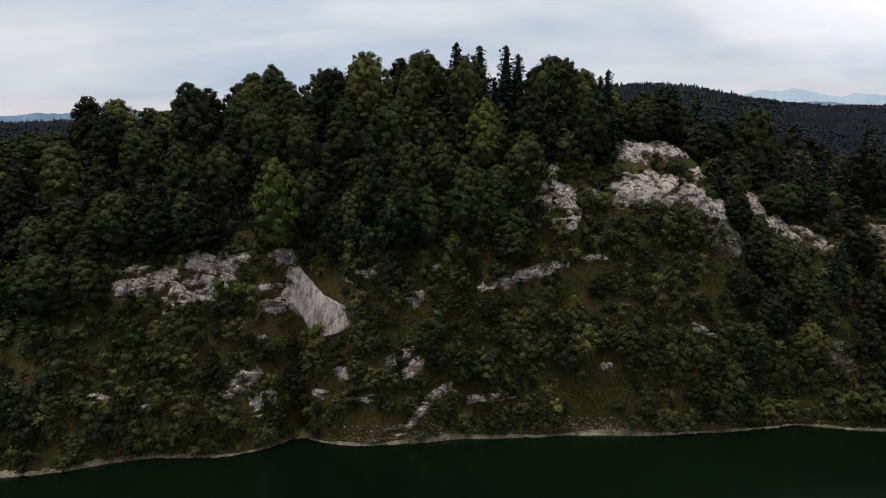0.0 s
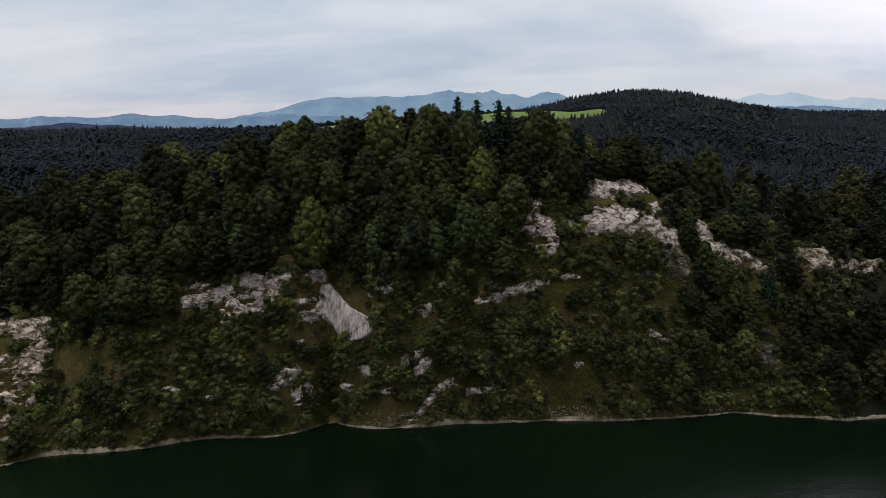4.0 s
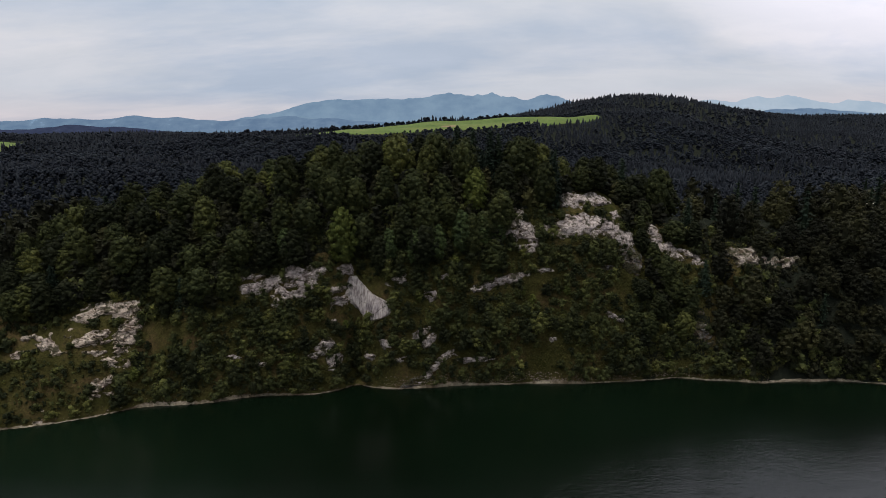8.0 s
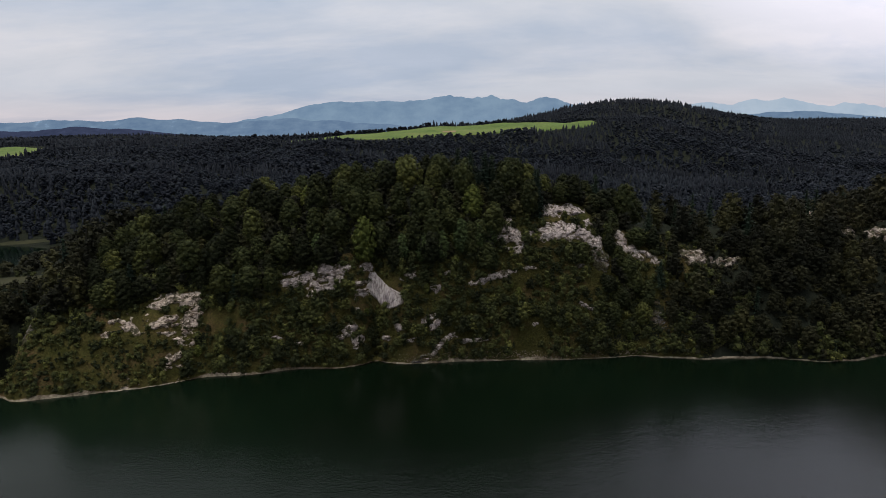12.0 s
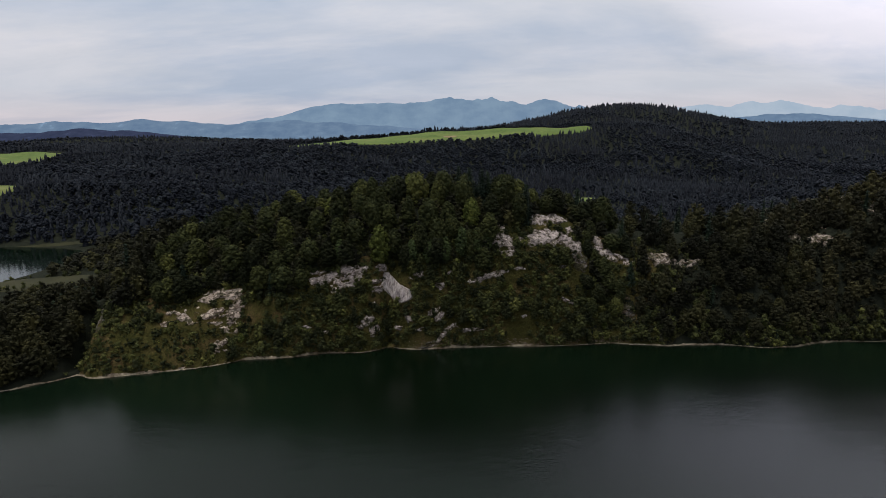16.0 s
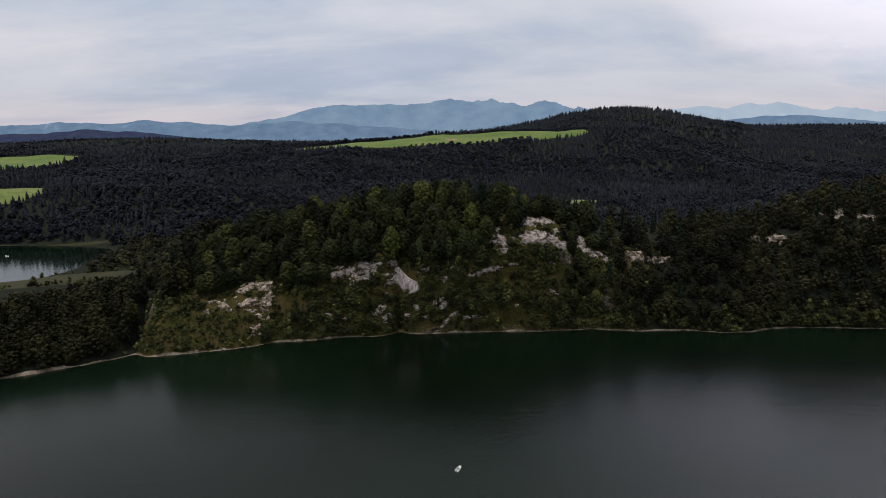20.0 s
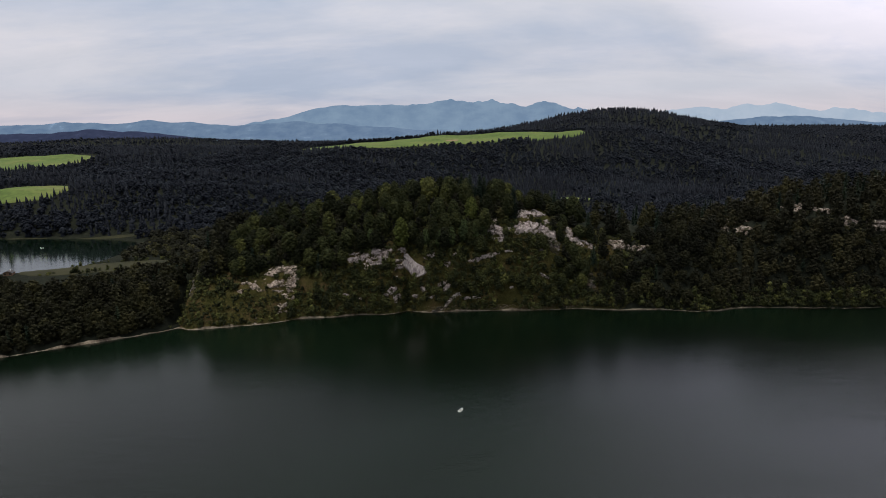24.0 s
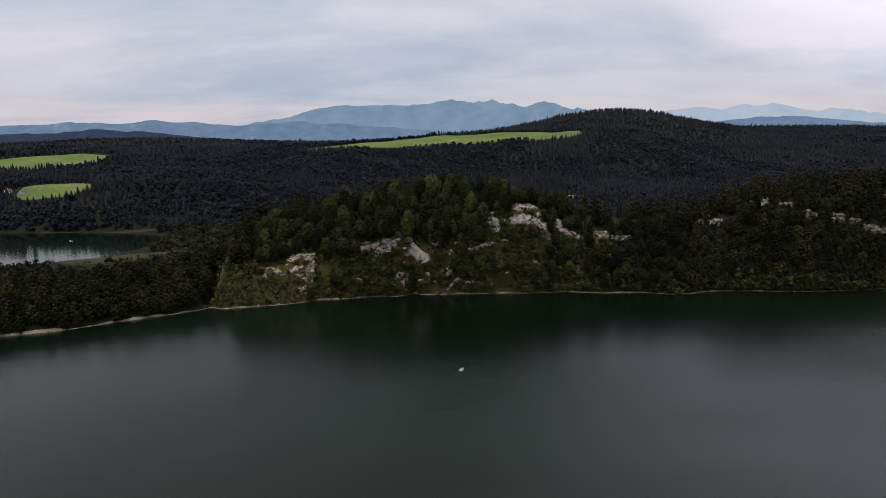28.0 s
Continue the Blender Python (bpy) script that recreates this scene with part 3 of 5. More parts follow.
# unseen hills added across the lake, behind the flight, to shut off low sky
ox, ov = np.linspace(-4500, 4500, 90), np.linspace(0, 1, 40)
OX, OV = np.meshgrid(ox, ov, indexing="ij")
OY = -560 - 1900 * OV - 60 * fbm(OX / 300, 0 * OX, 81)
OZ = np.interp(OV, (0, 0.1, 0.32, 0.65, 1.0), (-3, 110, 320, 450, 440)) * (1 + 0.25 * fbm(OX / 420, OV * 4, 82)) + 14 * fbm(OX / 60, OV * 30, 83)
tagged(new("low_sky_block_hills", mesh_of("low_sky_block_hills", np.stack([OX, OY, OZ], 2).reshape(-1, 3), grid_faces(90, 40), M_GROUND, smooth=True)),
       "unseen dark hills added across the lake to block low sky", "hills", kind="structure")

# ---- far mountains and hills ----


def ridge(name, y, depth, x0, x1, peaks, rough, material, label, seed, foot=-40, jag=0.0):
    """A long ridge with a jagged skyline and spurs running down towards the lake."""
    x = np.linspace(x0, x1, 420)
    v = np.linspace(0, 1, 14)
    top = np.interp(x, [p[0] for p in peaks], [p[1] for p in peaks]) + rough * (1 + jag * ramp01(-300, 200, x)) * fbm(x / 160.0, 0 * x + seed, seed, 6)
    X, V = np.meshgrid(x, v, indexing="ij")
    Z = foot + (top[:, None] - foot) * (1 - V ** 1.2) + 0.5 * rough * fbm(X / 120, V * 4, seed + 3, 5) * np.sin(math.pi * V)
    Y = y - depth * V + 0.6 * depth * fbm(X / 200, V * 2, seed + 5, 4) * V
    return tagged(new(name, mesh_of(name, np.stack([X, Y, Z], 2).reshape(-1, 3), grid_faces(len(x), len(v)), material, smooth=True)), label, "mountains", kind="structure")


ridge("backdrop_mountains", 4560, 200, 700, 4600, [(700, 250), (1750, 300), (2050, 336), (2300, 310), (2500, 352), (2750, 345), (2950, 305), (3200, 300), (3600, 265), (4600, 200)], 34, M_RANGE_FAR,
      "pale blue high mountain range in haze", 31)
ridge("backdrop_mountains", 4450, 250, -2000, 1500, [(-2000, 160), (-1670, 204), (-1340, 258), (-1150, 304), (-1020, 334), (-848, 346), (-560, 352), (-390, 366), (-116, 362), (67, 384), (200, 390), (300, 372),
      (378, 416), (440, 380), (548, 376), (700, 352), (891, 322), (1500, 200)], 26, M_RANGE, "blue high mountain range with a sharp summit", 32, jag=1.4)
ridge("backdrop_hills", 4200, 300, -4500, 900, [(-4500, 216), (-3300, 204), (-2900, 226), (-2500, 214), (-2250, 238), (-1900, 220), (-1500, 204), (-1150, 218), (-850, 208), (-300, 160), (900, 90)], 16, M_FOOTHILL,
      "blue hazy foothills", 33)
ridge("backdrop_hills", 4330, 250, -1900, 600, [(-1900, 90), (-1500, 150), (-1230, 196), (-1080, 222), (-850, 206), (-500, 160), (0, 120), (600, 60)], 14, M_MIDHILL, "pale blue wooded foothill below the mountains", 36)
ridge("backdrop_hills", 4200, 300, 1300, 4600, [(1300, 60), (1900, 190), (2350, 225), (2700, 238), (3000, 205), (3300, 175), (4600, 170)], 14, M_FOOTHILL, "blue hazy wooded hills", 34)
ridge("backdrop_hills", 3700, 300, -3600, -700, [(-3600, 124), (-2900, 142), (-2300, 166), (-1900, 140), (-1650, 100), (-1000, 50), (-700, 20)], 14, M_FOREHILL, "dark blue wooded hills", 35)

# ---- limestone outcrops ----
# x, height above the lake, width, height, slant in degrees
WEST_FACE = [(-67.3, 34.8, 13.4, 6.5, 8), (-55.5, 35.9, 14.3, 9.5, -12), (-47.1, 39.0, 7.3, 2.7, -15), (-37.8, 39.0, 4.5, 3.2, 10), (-39.6, 31.1, 5.8, 6.0, 0), (-19.9, 35.3, 6.6, 2.8, -22),
             (-44.3, 15.2, 5.8, 3.2, -30), (-45.2, 13.1, 6.6, 2.1, -20), (-41.0, 9.9, 4.8, 3.5, -50), (-75.0, 12.5, 5.1, 1.8, 0), (-65.4, 9.8, 2.8, 1.1, 0), (-41.1, 22.5, 1.8, 1.6, -40), (-23.7, 14.7, 2.8, 3.9, -40)]
EAST_FACE = [(22.2, 54.3, 6.4, 8.3, 0), (26.0, 49.6, 8.3, 9.4, 10), (48.0, 61.3, 16.0, 4.8, -3), (57.0, 58.8, 11.0, 4.4, 24), (44.0, 53.0, 15.0, 6.0, -8), (53.0, 52.0, 17.5, 5.8, 10), (62.0, 48.2, 13.0, 4.6, 26),
             (76.5, 47.6, 5.0, 5.0, 20), (79.8, 43.2, 11.9, 4.5, 28), (87.8, 39.7, 11.3, 3.2, 15)]
LOWER_FACE = [(16.5, 34.2, 17.0, 2.6, -15), (33.5, 37.9, 5.9, 1.3, -5), (-11.2, 18.2, 5.9, 2.2, -32), (-8.7, 15.2, 5.9, 2.3, -42), (-4.2, 9.1, 8.2, 2.1, -35), (0.2, 11.1, 3.4, 1.3, 30), (8.0, 8.6, 10.4, 1.6, -4),
              (-7.9, 5.1, 7.8, 1.6, -45), (-29.3, 9.8, 4.0, 1.9, 0), (-18.4, 9.6, 4.4, 1.3, -10), (-7.7, 30.6, 3.3, 3.8, -30), (-2.6, 36.4, 3.6, 1.5, -10), (55.8, 22.4, 4.2, 1.7, 35), (58.9, 20.7, 3.1, 1.4, 20), (34.7, 14.7, 2.1, 1.6, 0)]
GREY_FACE = [(-13.5, 1.9, 8.3, 2.3, -12), (64.9, 40.1, 8.9, 6.8, 20), (55.4, 38.3, 4.3, 1.4, 0), (87.8, 15.6, 5.4, 4.6, 35), (87.9, 21.6, 4.0, 1.3, 0), (91.0, 13.0, 2.6, 3.2, 30), (-169.0, 23.5, 5.0, 13.0, 0)]
WEST_BLUFF = [(-129.7, 22.5, 13.0, 6.5, 10), (-136.8, 21.0, 7.6, 4.1, -20), (-115.3, 21.4, 15.2, 6.3, 15), (-109.9, 16.0, 8.8, 5.0, 20), (-115.4, 29.2, 21.4, 4.4, -4), (-108.0, 23.8, 6.5, 11.3, 0), (-112.6, 6.4, 4.8, 7.8, 0),
              (-127.9, 1.9, 2.5, 3.4, 0)]
EAST_BLUFF = [(108.0, 39.2, 15.0, 5.2, 4), (123.5, 36.9, 17.5, 4.4, 5), (204.0, 53.4, 15.0, 5.5, -12), (191.0, 48.5, 11.0, 4.4, 38), (202.0, 46.0, 9.0, 3.4, -20), (241.0, 62.6, 11.0, 4.5, -10), (253.0, 61.0, 13.0, 4.2, 10), (268.0, 54.5, 13.0, 6.0, 0), (288.0, 51.2, 15.0, 6.0, 6), (302.0, 48.6, 13.0, 4.6, 8),
              (315.4, 43.0, 19.5, 5.5, 15), (334.5, 68.5, 16.0, 6.4, 0)]
SLAB = (-28.9, 29.6, 15.0, 14.6, 0)
ROCKS = WEST_FACE + EAST_FACE + LOWER_FACE + GREY_FACE + WEST_BLUFF + EAST_BLUFF + [SLAB]


def outcrop(x, z, w, h, slant, material, label, seed, cell, slab=False, proud=1.0, holes=0.22):
    """Bare rock that breaks through the slope: ragged outline, blocks with open joints, bedding steps."""
    if not slab:
        w, h = 1.08 * w, 1.08 * h
    nu, nv = int(np.clip(1.3 * w / cell, 14, 90)), int(np.clip(1.5 * h / cell, 10, 80))
    U, V = np.meshgrid(np.linspace(-0.68, 0.68, nu), np.linspace(-0.75, 0.75, nv), indexing="ij")
    c, s = math.cos(radians(slant)), math.sin(radians(slant))
    du, dv = U * w * c + V * h * s, V * h * c - U * w * s
    amount = 0.08 if slab else 0.28
    wu, wv = U + amount * fbm(du / (0.4 * w) + seed, dv / (0.4 * h), seed, 4), V + amount * fbm(du / (0.4 * w) - seed, dv / (0.4 * h) + 9, seed + 1, 4)
    if slab:      # a wedge: narrow at the top left, wide at the foot
        right_edge = np.interp(wv, (-0.5, -0.43, -0.31, -0.10, 0.02, 0.13, 0.37, 0.5), (0.04, 0.32, 0.50, 0.50, 0.28, 0.02, -0.24, -0.34))
        left_edge = np.interp(wv, (-0.5, -0.20, 0.1, 0.37, 0.5), (-0.14, -0.44, -0.52, -0.52, -0.48))
        mid, half = (right_edge + left_edge) / 2, np.maximum((right_edge - left_edge) / 2, 0.03)
        d = np.maximum(np.abs(wu - mid) / half, np.abs(wv) / 0.5)
    else:
        d = (np.abs(wu / 0.5) ** 2.6 + np.abs(wv / 0.5) ** 2.6) ** (1 / 2.6)
    d = d + (0.42 if not slab else 0.16) * fbm(du / 2.2, dv / 1.5, seed + 2, 5) - (0.12 if not slab else 0)
    body = np.clip(1.0 - d, -1.5, 1)
    thick = proud * (0.5 + 0.07 * min(w, h)) * (np.sqrt(np.clip(body, 0, 1)) * 1.25 + np.minimum(body, 0) * 2.2)
    if not slab:
        tip = radians(-18 + 36 * float(lattice(seed, 3, 1)))
        bed, run = dv * math.cos(tip) + du * math.sin(tip), du * math.cos(tip) - dv * math.sin(tip)
        tone, other, ax, ay, joint = blocks(run / 3.6 + 0.3 * fbm(du / 2, dv / 2, seed), bed / 1.9 + 0.25 * fbm(du / 3, dv / 3, seed + 6), seed)
        fine, _, fx_, fy_, fine_joint = blocks(run / 1.3, bed / 0.8, seed + 4)
        pocket = ramp01(holes, holes + 0.13, fbm(run / 5.5 + 50, bed / 2.0, seed + 9, 5))
        facet = 0.6 * (tone - 0.5) + 1.3 * (other - 0.5) * ax + 0.9 * (tone - 0.4) * ay - 0.45 * ramp01(0.07, 0.0, joint) + 0.25 * (fine - 0.5) * (fx_ + fy_) - 0.08 * ramp01(0.08, 0, fine_joint)
        thick = thick + facet * np.clip(body * 3 + 0.3, 0, 1) - 1.4 * pocket
    else:
        thick = 0.7 * np.clip(body * 9, -2.5, 1) + 0.35 * fbm(du / 3.0, dv / 9.0, seed) + 0.12 * fbm(du / 0.6, dv / 3.0, seed + 1) + 0.3
    P = on_face((x + du).ravel(), np.maximum(z + dv, 0.15).ravel())
    e = 0.8
    nx = -(ground(P[:, 0] + e, P[:, 1]) - ground(P[:, 0] - e, P[:, 1])) / (2 * e)
    ny = -(ground(P[:, 0], P[:, 1] + e) - ground(P[:, 0], P[:, 1] - e)) / (2 * e)
    N = np.stack([nx, ny, np.ones(len(nx))], 1)
    N = 0.4 * N / np.linalg.norm(N, axis=1)[:, None] + 0.6 * np.array([0.0, -0.86, 0.5])
    P = P + N * thick.ravel()[:, None]
    me = mesh_of("rock_outcrop", P, grid_faces(nu, nv)[:, ::-1], material, smooth=False)
    return tagged(new("rock_outcrop", me), label, "rock", "limestone outcrops of the lake cliff")


for n, r in enumerate(WEST_FACE):
    outcrop(*r, M_ROCK, "ragged pale limestone band in the green slope" if r[2] > 6 else "small pale limestone outcrop among shrubs", 100 + n, 0.22, holes=0.08 if 5 < n < 9 else 0.16)
for n, r in enumerate(EAST_FACE):
    outcrop(*r, M_ROCK, "broad pale limestone cliff under the trees" if r[2] > 9 else "pale broken limestone face beside shrubs", 200 + n, 0.24, holes=(0.16, 0.10, 0.04, 0.02, 0.34, 0.30, 0.16, 0.2, 0.16, 0.16)[n])
for n, r in enumerate(LOWER_FACE):
    outcrop(*r, M_ROCK, "long slanting pale limestone ledge" if r[2] > 7.5 else "small pale limestone ledge in the grassy slope", 300 + n, 0.2, holes=0.34 if n else 0.7)
for n, r in enumerate(GREY_FACE):
    outcrop(*r, M_ROCKGREY, "grey weathered limestone between bushes", 400 + n, 0.22)
for n, r in enumerate(WEST_BLUFF):
    outcrop(*r, M_BLUFF, "tan weathered limestone of the grassy bluff", 500 + n, 0.32, holes=0.04)
for n, r in enumerate(EAST_BLUFF):
    outcrop(*r, M_CRAG, "broken pale limestone crag above dense trees", 600 + n, 0.4, proud=1.8, holes=-0.02)
outcrop(*SLAB, M_SLAB, "smooth streaked limestone slab tapering down a gully", 700, 0.2, True)


def near_rock(x, z, tall, side=0.5, span=0.42):
    """Whether a plant at x and z, that tall, would stand on bare rock or hide it."""
    hit = np.zeros(np.shape(x), bool)
    for rx, rz, w, h, a in ROCKS:
        if rx > 180:
            w, h = 0.9 * w, 0.7 * h
        ew = abs(w * math.cos(radians(a))) + abs(h * math.sin(radians(a)))
        dz = z + 0.45 * tall - (rz - (x - rx) * math.tan(radians(a)) * (abs(a) < 60))
        hit |= (np.abs(x - rx) < span * ew + side) & (np.abs(dz) < 0.5 * min(h, 20) * 0.85 + 0.45 * tall)
    return hit


# ---- the pale stony waterline ----
sx = np.concatenate([np.arange(-420, -110, 0.7), np.arange(-110, 110, 0.35), np.arange(110, 460, 0.7)])
sv = np.array([-1.4, -0.7, -0.25, 0.1, 0.45, 0.8, 1.15, 1.5, 1.9])
SX, SV = np.meshgrid(sx, sv, indexing="ij")
BANK = 0.5 + 0.5 * ramp01(95, 60, SX)
SY = shore(SX) + SV * BANK * (1.0 + 0.8 * fbm(SX / 11.0, 0 * SX, 41, 3)) - 0.2
SZ = np.interp(SV, sv, (-0.9, -0.45, 0.0, 0.28, 0.5, 0.68, 0.8, 0.75, 0.2)) * np.clip(1.1 + 2.2 * fbm(SX / 12.0, 0 * SX + 2, 42, 4), 0.3, 2.0) * (1 + 0.45 * np.exp(-((SX - 30) / 55) ** 4)) * BANK + 0.35 * fbm(SX / 0.9, SV / 0.5, 43, 3)
tagged(new("shore_bank", mesh_of("shore_bank", np.stack([SX, SY, SZ], 2).reshape(-1, 3), grid_faces(len(sx), len(sv)), M_SHORE)),
       "low pale gravel and stone bank along the waterline", "shore", kind="structure")

# ---- trees and shrubs ----
rng = np.random.default_rng(7)


def ball():
    """A coarse ball, as vertices and triangles."""
    bm = bmesh.new()
    bmesh.ops.create_icosphere(bm, subdivisions=2, radius=1.0)
    v = np.array([p.co[:] for p in bm.verts])
    f = np.array([[q.index for q in p.verts] for p in bm.faces])
    bm.free()
    return v, f


BALL_V, BALL_F = ball()
SMALL_V = np.array([(0, 0, 0.74), (0.9, 0, 0.2), (0.28, 0.86, 0.2), (-0.73, 0.53, 0.2), (-0.73, -0.53, 0.2), (0.28, -0.86, 0.2), (0, 0, -0.8)])
SMALL_F = np.array([(0, 1, 2), (0, 2, 3), (0, 3, 4), (0, 4, 5), (0, 5, 1), (6, 2, 1), (6, 3, 2), (6, 4, 3), (6, 5, 4), (6, 1, 5)])


def unit(v):
    return v / np.maximum(np.linalg.norm(v, axis=-1, keepdims=True), 1e-6)


def tumbled(r, v):
    """The same points, turned at random about their middle."""
    q, _ = np.linalg.qr(r.normal(size=(3, 3)))
    return v @ (q if np.linalg.det(q) > 0 else -q)


def leaf_sprays(r, c, n, size):
    """Pointed leaf sprays at c, facing n."""
    k = len(c)
    t = unit(np.cross(n, r.normal(size=(k, 3))))
    b = np.cross(n, t)
    size = np.broadcast_to(np.asarray(size, float), (k,))[:, None]
    bend = n * size * 0.3
    v = np.stack([c - t * size - bend, c + t * size * 0.7 + b * size * 0.35, c + b * size * 1.25 - t * size * 0.3 - bend], 1)
    return v.reshape(-1, 3), np.arange(3 * k).reshape(k, 3)


def merge(pieces):
    vs, fs, off = [], {}, 0
    for v, f in pieces:
        vs.append(v)
        fs.setdefault(f.shape[1], []).append(f + off)
        off += len(v)
    return np.concatenate(vs), [np.concatenate(g) for g in fs.values()]


def broad_crown(seed, h, w, base, lobes, leaves, size, narrow=0.0, small=False):
    """An egg-shaped crown of many uneven lobes, each a shell of leaf sprays, round a dark inside."""
    r = np.random.default_rng(seed)
    peak = 0.40 - 0.14 * narrow

    def girth(u):
        low = 0.66 + 0.34 * np.sin(0.5 * math.pi * np.minimum(u / peak, 1))
        high = np.clip(1 - (np.maximum(u - peak, 0) / (1.02 - peak)) ** (2.0 - 0.6 * narrow), 0, 1) ** 0.62
        return 0.5 * w * np.where(u < peak, low, high)

    # lobes by equal shares of the crown's outside
    q = np.linspace(0, 1, 200)
    share = np.cumsum(girth(q) + 0.03 * w)
    u = np.interp((np.arange(lobes) + 0.5) / lobes, share / share[-1], q)
    rs = math.sqrt(w * h / lobes) * r.uniform(0.66, 1.12, lobes) * (1 - 0.26 * u)
    a = np.arange(lobes) * 2.39996 + r.uniform(-0.35, 0.35, lobes)
    p1, p2 = r.uniform(0, 6.28, 2)

    def side(a):
        return 1 + 0.11 * np.cos(a - p1) + 0.08 * np.cos(2 * a + p2)

    d = np.maximum(0, girth(u) - 0.55 * rs) * side(a) * r.uniform(0.84, 1.10, lobes)
    cs = np.stack([d * np.cos(a), d * np.sin(a), np.minimum(base + (h - base) * u + r.normal(0, 0.02 * h, lobes), h - 0.8 * rs)], 1)
    bv, bf = (SMALL_V, SMALL_F) if small else (BALL_V, BALL_F)
    pieces = [(c + tumbled(r, bv) * lr * np.array([0.84, 0.84, 0.76]), bf) for c, lr in zip(cs, rs)]
    if lobes < 60:      # the shaded inside of the plainer crowns
        t = np.linspace(0, 2 * math.pi, 8)[:-1]
        rings = np.array([0.0, 0.25, 0.5, 0.72, 0.9])
        g = 0.42 * girth(rings)[:, None] * side(t)
        v = np.stack([g * np.cos(t), g * np.sin(t), np.repeat(base + (h - base) * 0.94 * rings[:, None], 7, 1)], 2).reshape(-1, 3)
        pieces.append((v, np.array([(i * 7 + j, i * 7 + (j + 1) % 7, i * 7 + 7 + (j + 1) % 7, i * 7 + 7 + j) for i in range(4) for j in range(7)])))
    else:      # a fuller crown is closed by larger inner lobes
        for i in range(22):
            q = 0.06 + 0.82 * i / 21
            g = float(girth(np.array(q)))
            pieces.append((np.array([0.36 * g * math.cos(2.4 * i), 0.36 * g * math.sin(2.4 * i), base + (h - base) * q]) + tumbled(r, BALL_V if g > 2 else SMALL_V) * (0.36 * g + 0.25) * r.uniform(0.85, 1.15), BALL_F if g > 2 else SMALL_F))
    pick = r.choice(lobes, leaves, p=rs ** 2 / (rs ** 2).sum())
    out = unit(cs[pick] * np.array([1, 1, 0]) + 1e-3)
    d = unit(r.normal(size=(leaves, 3)) + 0.6 * out + np.array([0, 0, 0.45]))
    c = cs[pick] + d * rs[pick][:, None] * r.uniform(0.76, 1.24, (leaves, 1)) * np.array([1, 1, 0.9])
    n = unit(d + 0.3 * out + 0.26 * r.normal(size=(leaves, 3)) + np.array([0, 0, 0.2]))
    pieces.append(leaf_sprays(r, c, n, size * r.uniform(0.55, 1.25, leaves)))
    return merge(pieces)


def spruce_crown(seed, h, w, base, tiers, per, size):
    """Whorls of drooping boughs that shorten to a spire."""
    r = np.random.default_rng(seed)
    pieces = []
    a = np.linspace(0, 2 * math.pi, 8)[:-1]
    ring = np.stack([np.cos(a), np.sin(a), 0 * a], 1)
    v = np.concatenate([ring * 0.20 * w + [0, 0, base], ring * 0.12 * w + [0, 0, base + 0.6 * (h - base)], [[0, 0, h]]])
    f = [(i, (i + 1) % 7, 7 + (i + 1) % 7, 7 + i) for i in range(7)]
    pieces.append((v, np.array(f)))
    pieces.append((v, np.array([(7 + i, 7 + (i + 1) % 7, 14) for i in range(7)])))
    c, n, sz = [], [], []
    for i in range(tiers):
        u = i / tiers
        z, reach = base + (h - base) * u, 0.5 * w * (1 - u) ** 0.66 + 0.10
        m = max(6, int(per * (1 - 0.5 * u)))
        for j in range(m):
            t = 2 * math.pi * (j + r.random()) / m
            for q in (0.45, 0.72, 0.98):
                d = reach * q * r.uniform(0.68, 1.15)
                c.append((d * math.cos(t), d * math.sin(t), z - 0.34 * d + r.uniform(-0.45, 0.45)))
                n.append((0.35 * math.cos(t) + 0.3 * r.normal(), 0.35 * math.sin(t) + 0.3 * r.normal(), 0.9))
                sz.append(size * (1.05 - 0.3 * u) * r.uniform(0.7, 1.3))
    pieces.append(leaf_sprays(r, np.array(c), unit(np.array(n)), np.array(sz)))
    return merge(pieces)


def trunk_mesh(seed, h, r0, reach):
    """A tapered, slightly crooked trunk with forking limbs."""
    r = np.random.default_rng(seed)
    pieces = []

    def limb(p0, p1, ra, rb, sides=7, rings=5):
        ax = unit(np.subtract(p1, p0))
        s = unit(np.cross(ax, (0.3, 0.9, 0.1)))
        t = np.cross(ax, s)
        a = np.linspace(0, 2 * math.pi, sides + 1)[:-1]
        vs = []
        for i in range(rings):
            u = i / (rings - 1)
            c = np.array(p0) + np.subtract(p1, p0) * u + s * 0.25 * ra * math.sin(3 * u + seed)
            vs.append(c + (ra + (rb - ra) * u) * (np.cos(a)[:, None] * s + np.sin(a)[:, None] * t))
        f = [(i * sides + j, i * sides + (j + 1) % sides, (i + 1) * sides + (j + 1) % sides, (i + 1) * sides + j) for i in range(rings - 1) for j in range(sides)]
        pieces.append((np.concatenate(vs), np.array(f)))

    limb((0, 0, -1.2), (0.1, 0.05, h * 0.86), r0, r0 * 0.2)
    for i in range(6):
        z, a = h * (0.30 + 0.09 * i), i * 2.4 + r.random()
        limb((0, 0, z), (reach * 0.7 * math.cos(a), reach * 0.7 * math.sin(a), z + reach * 0.75), r0 * 0.38, r0 * 0.08, 5, 3)
    return merge(pieces)


def tree_kind(name, crown, trunk, leaf, label):
    """One tree of a kind, far below the lake bed, to be copied into place."""
    root = tagged(new(name), label, "tree", "trees of the lake hill")
    for pn, (v, f), mt in (("trunk", trunk, M_BARK), ("crown", crown, leaf)):
        ob = new(pn, mesh_of(pn, v, f, mt, tone=np.zeros(len(v)) if pn == "crown" else None))
        ob.parent = root
    return root


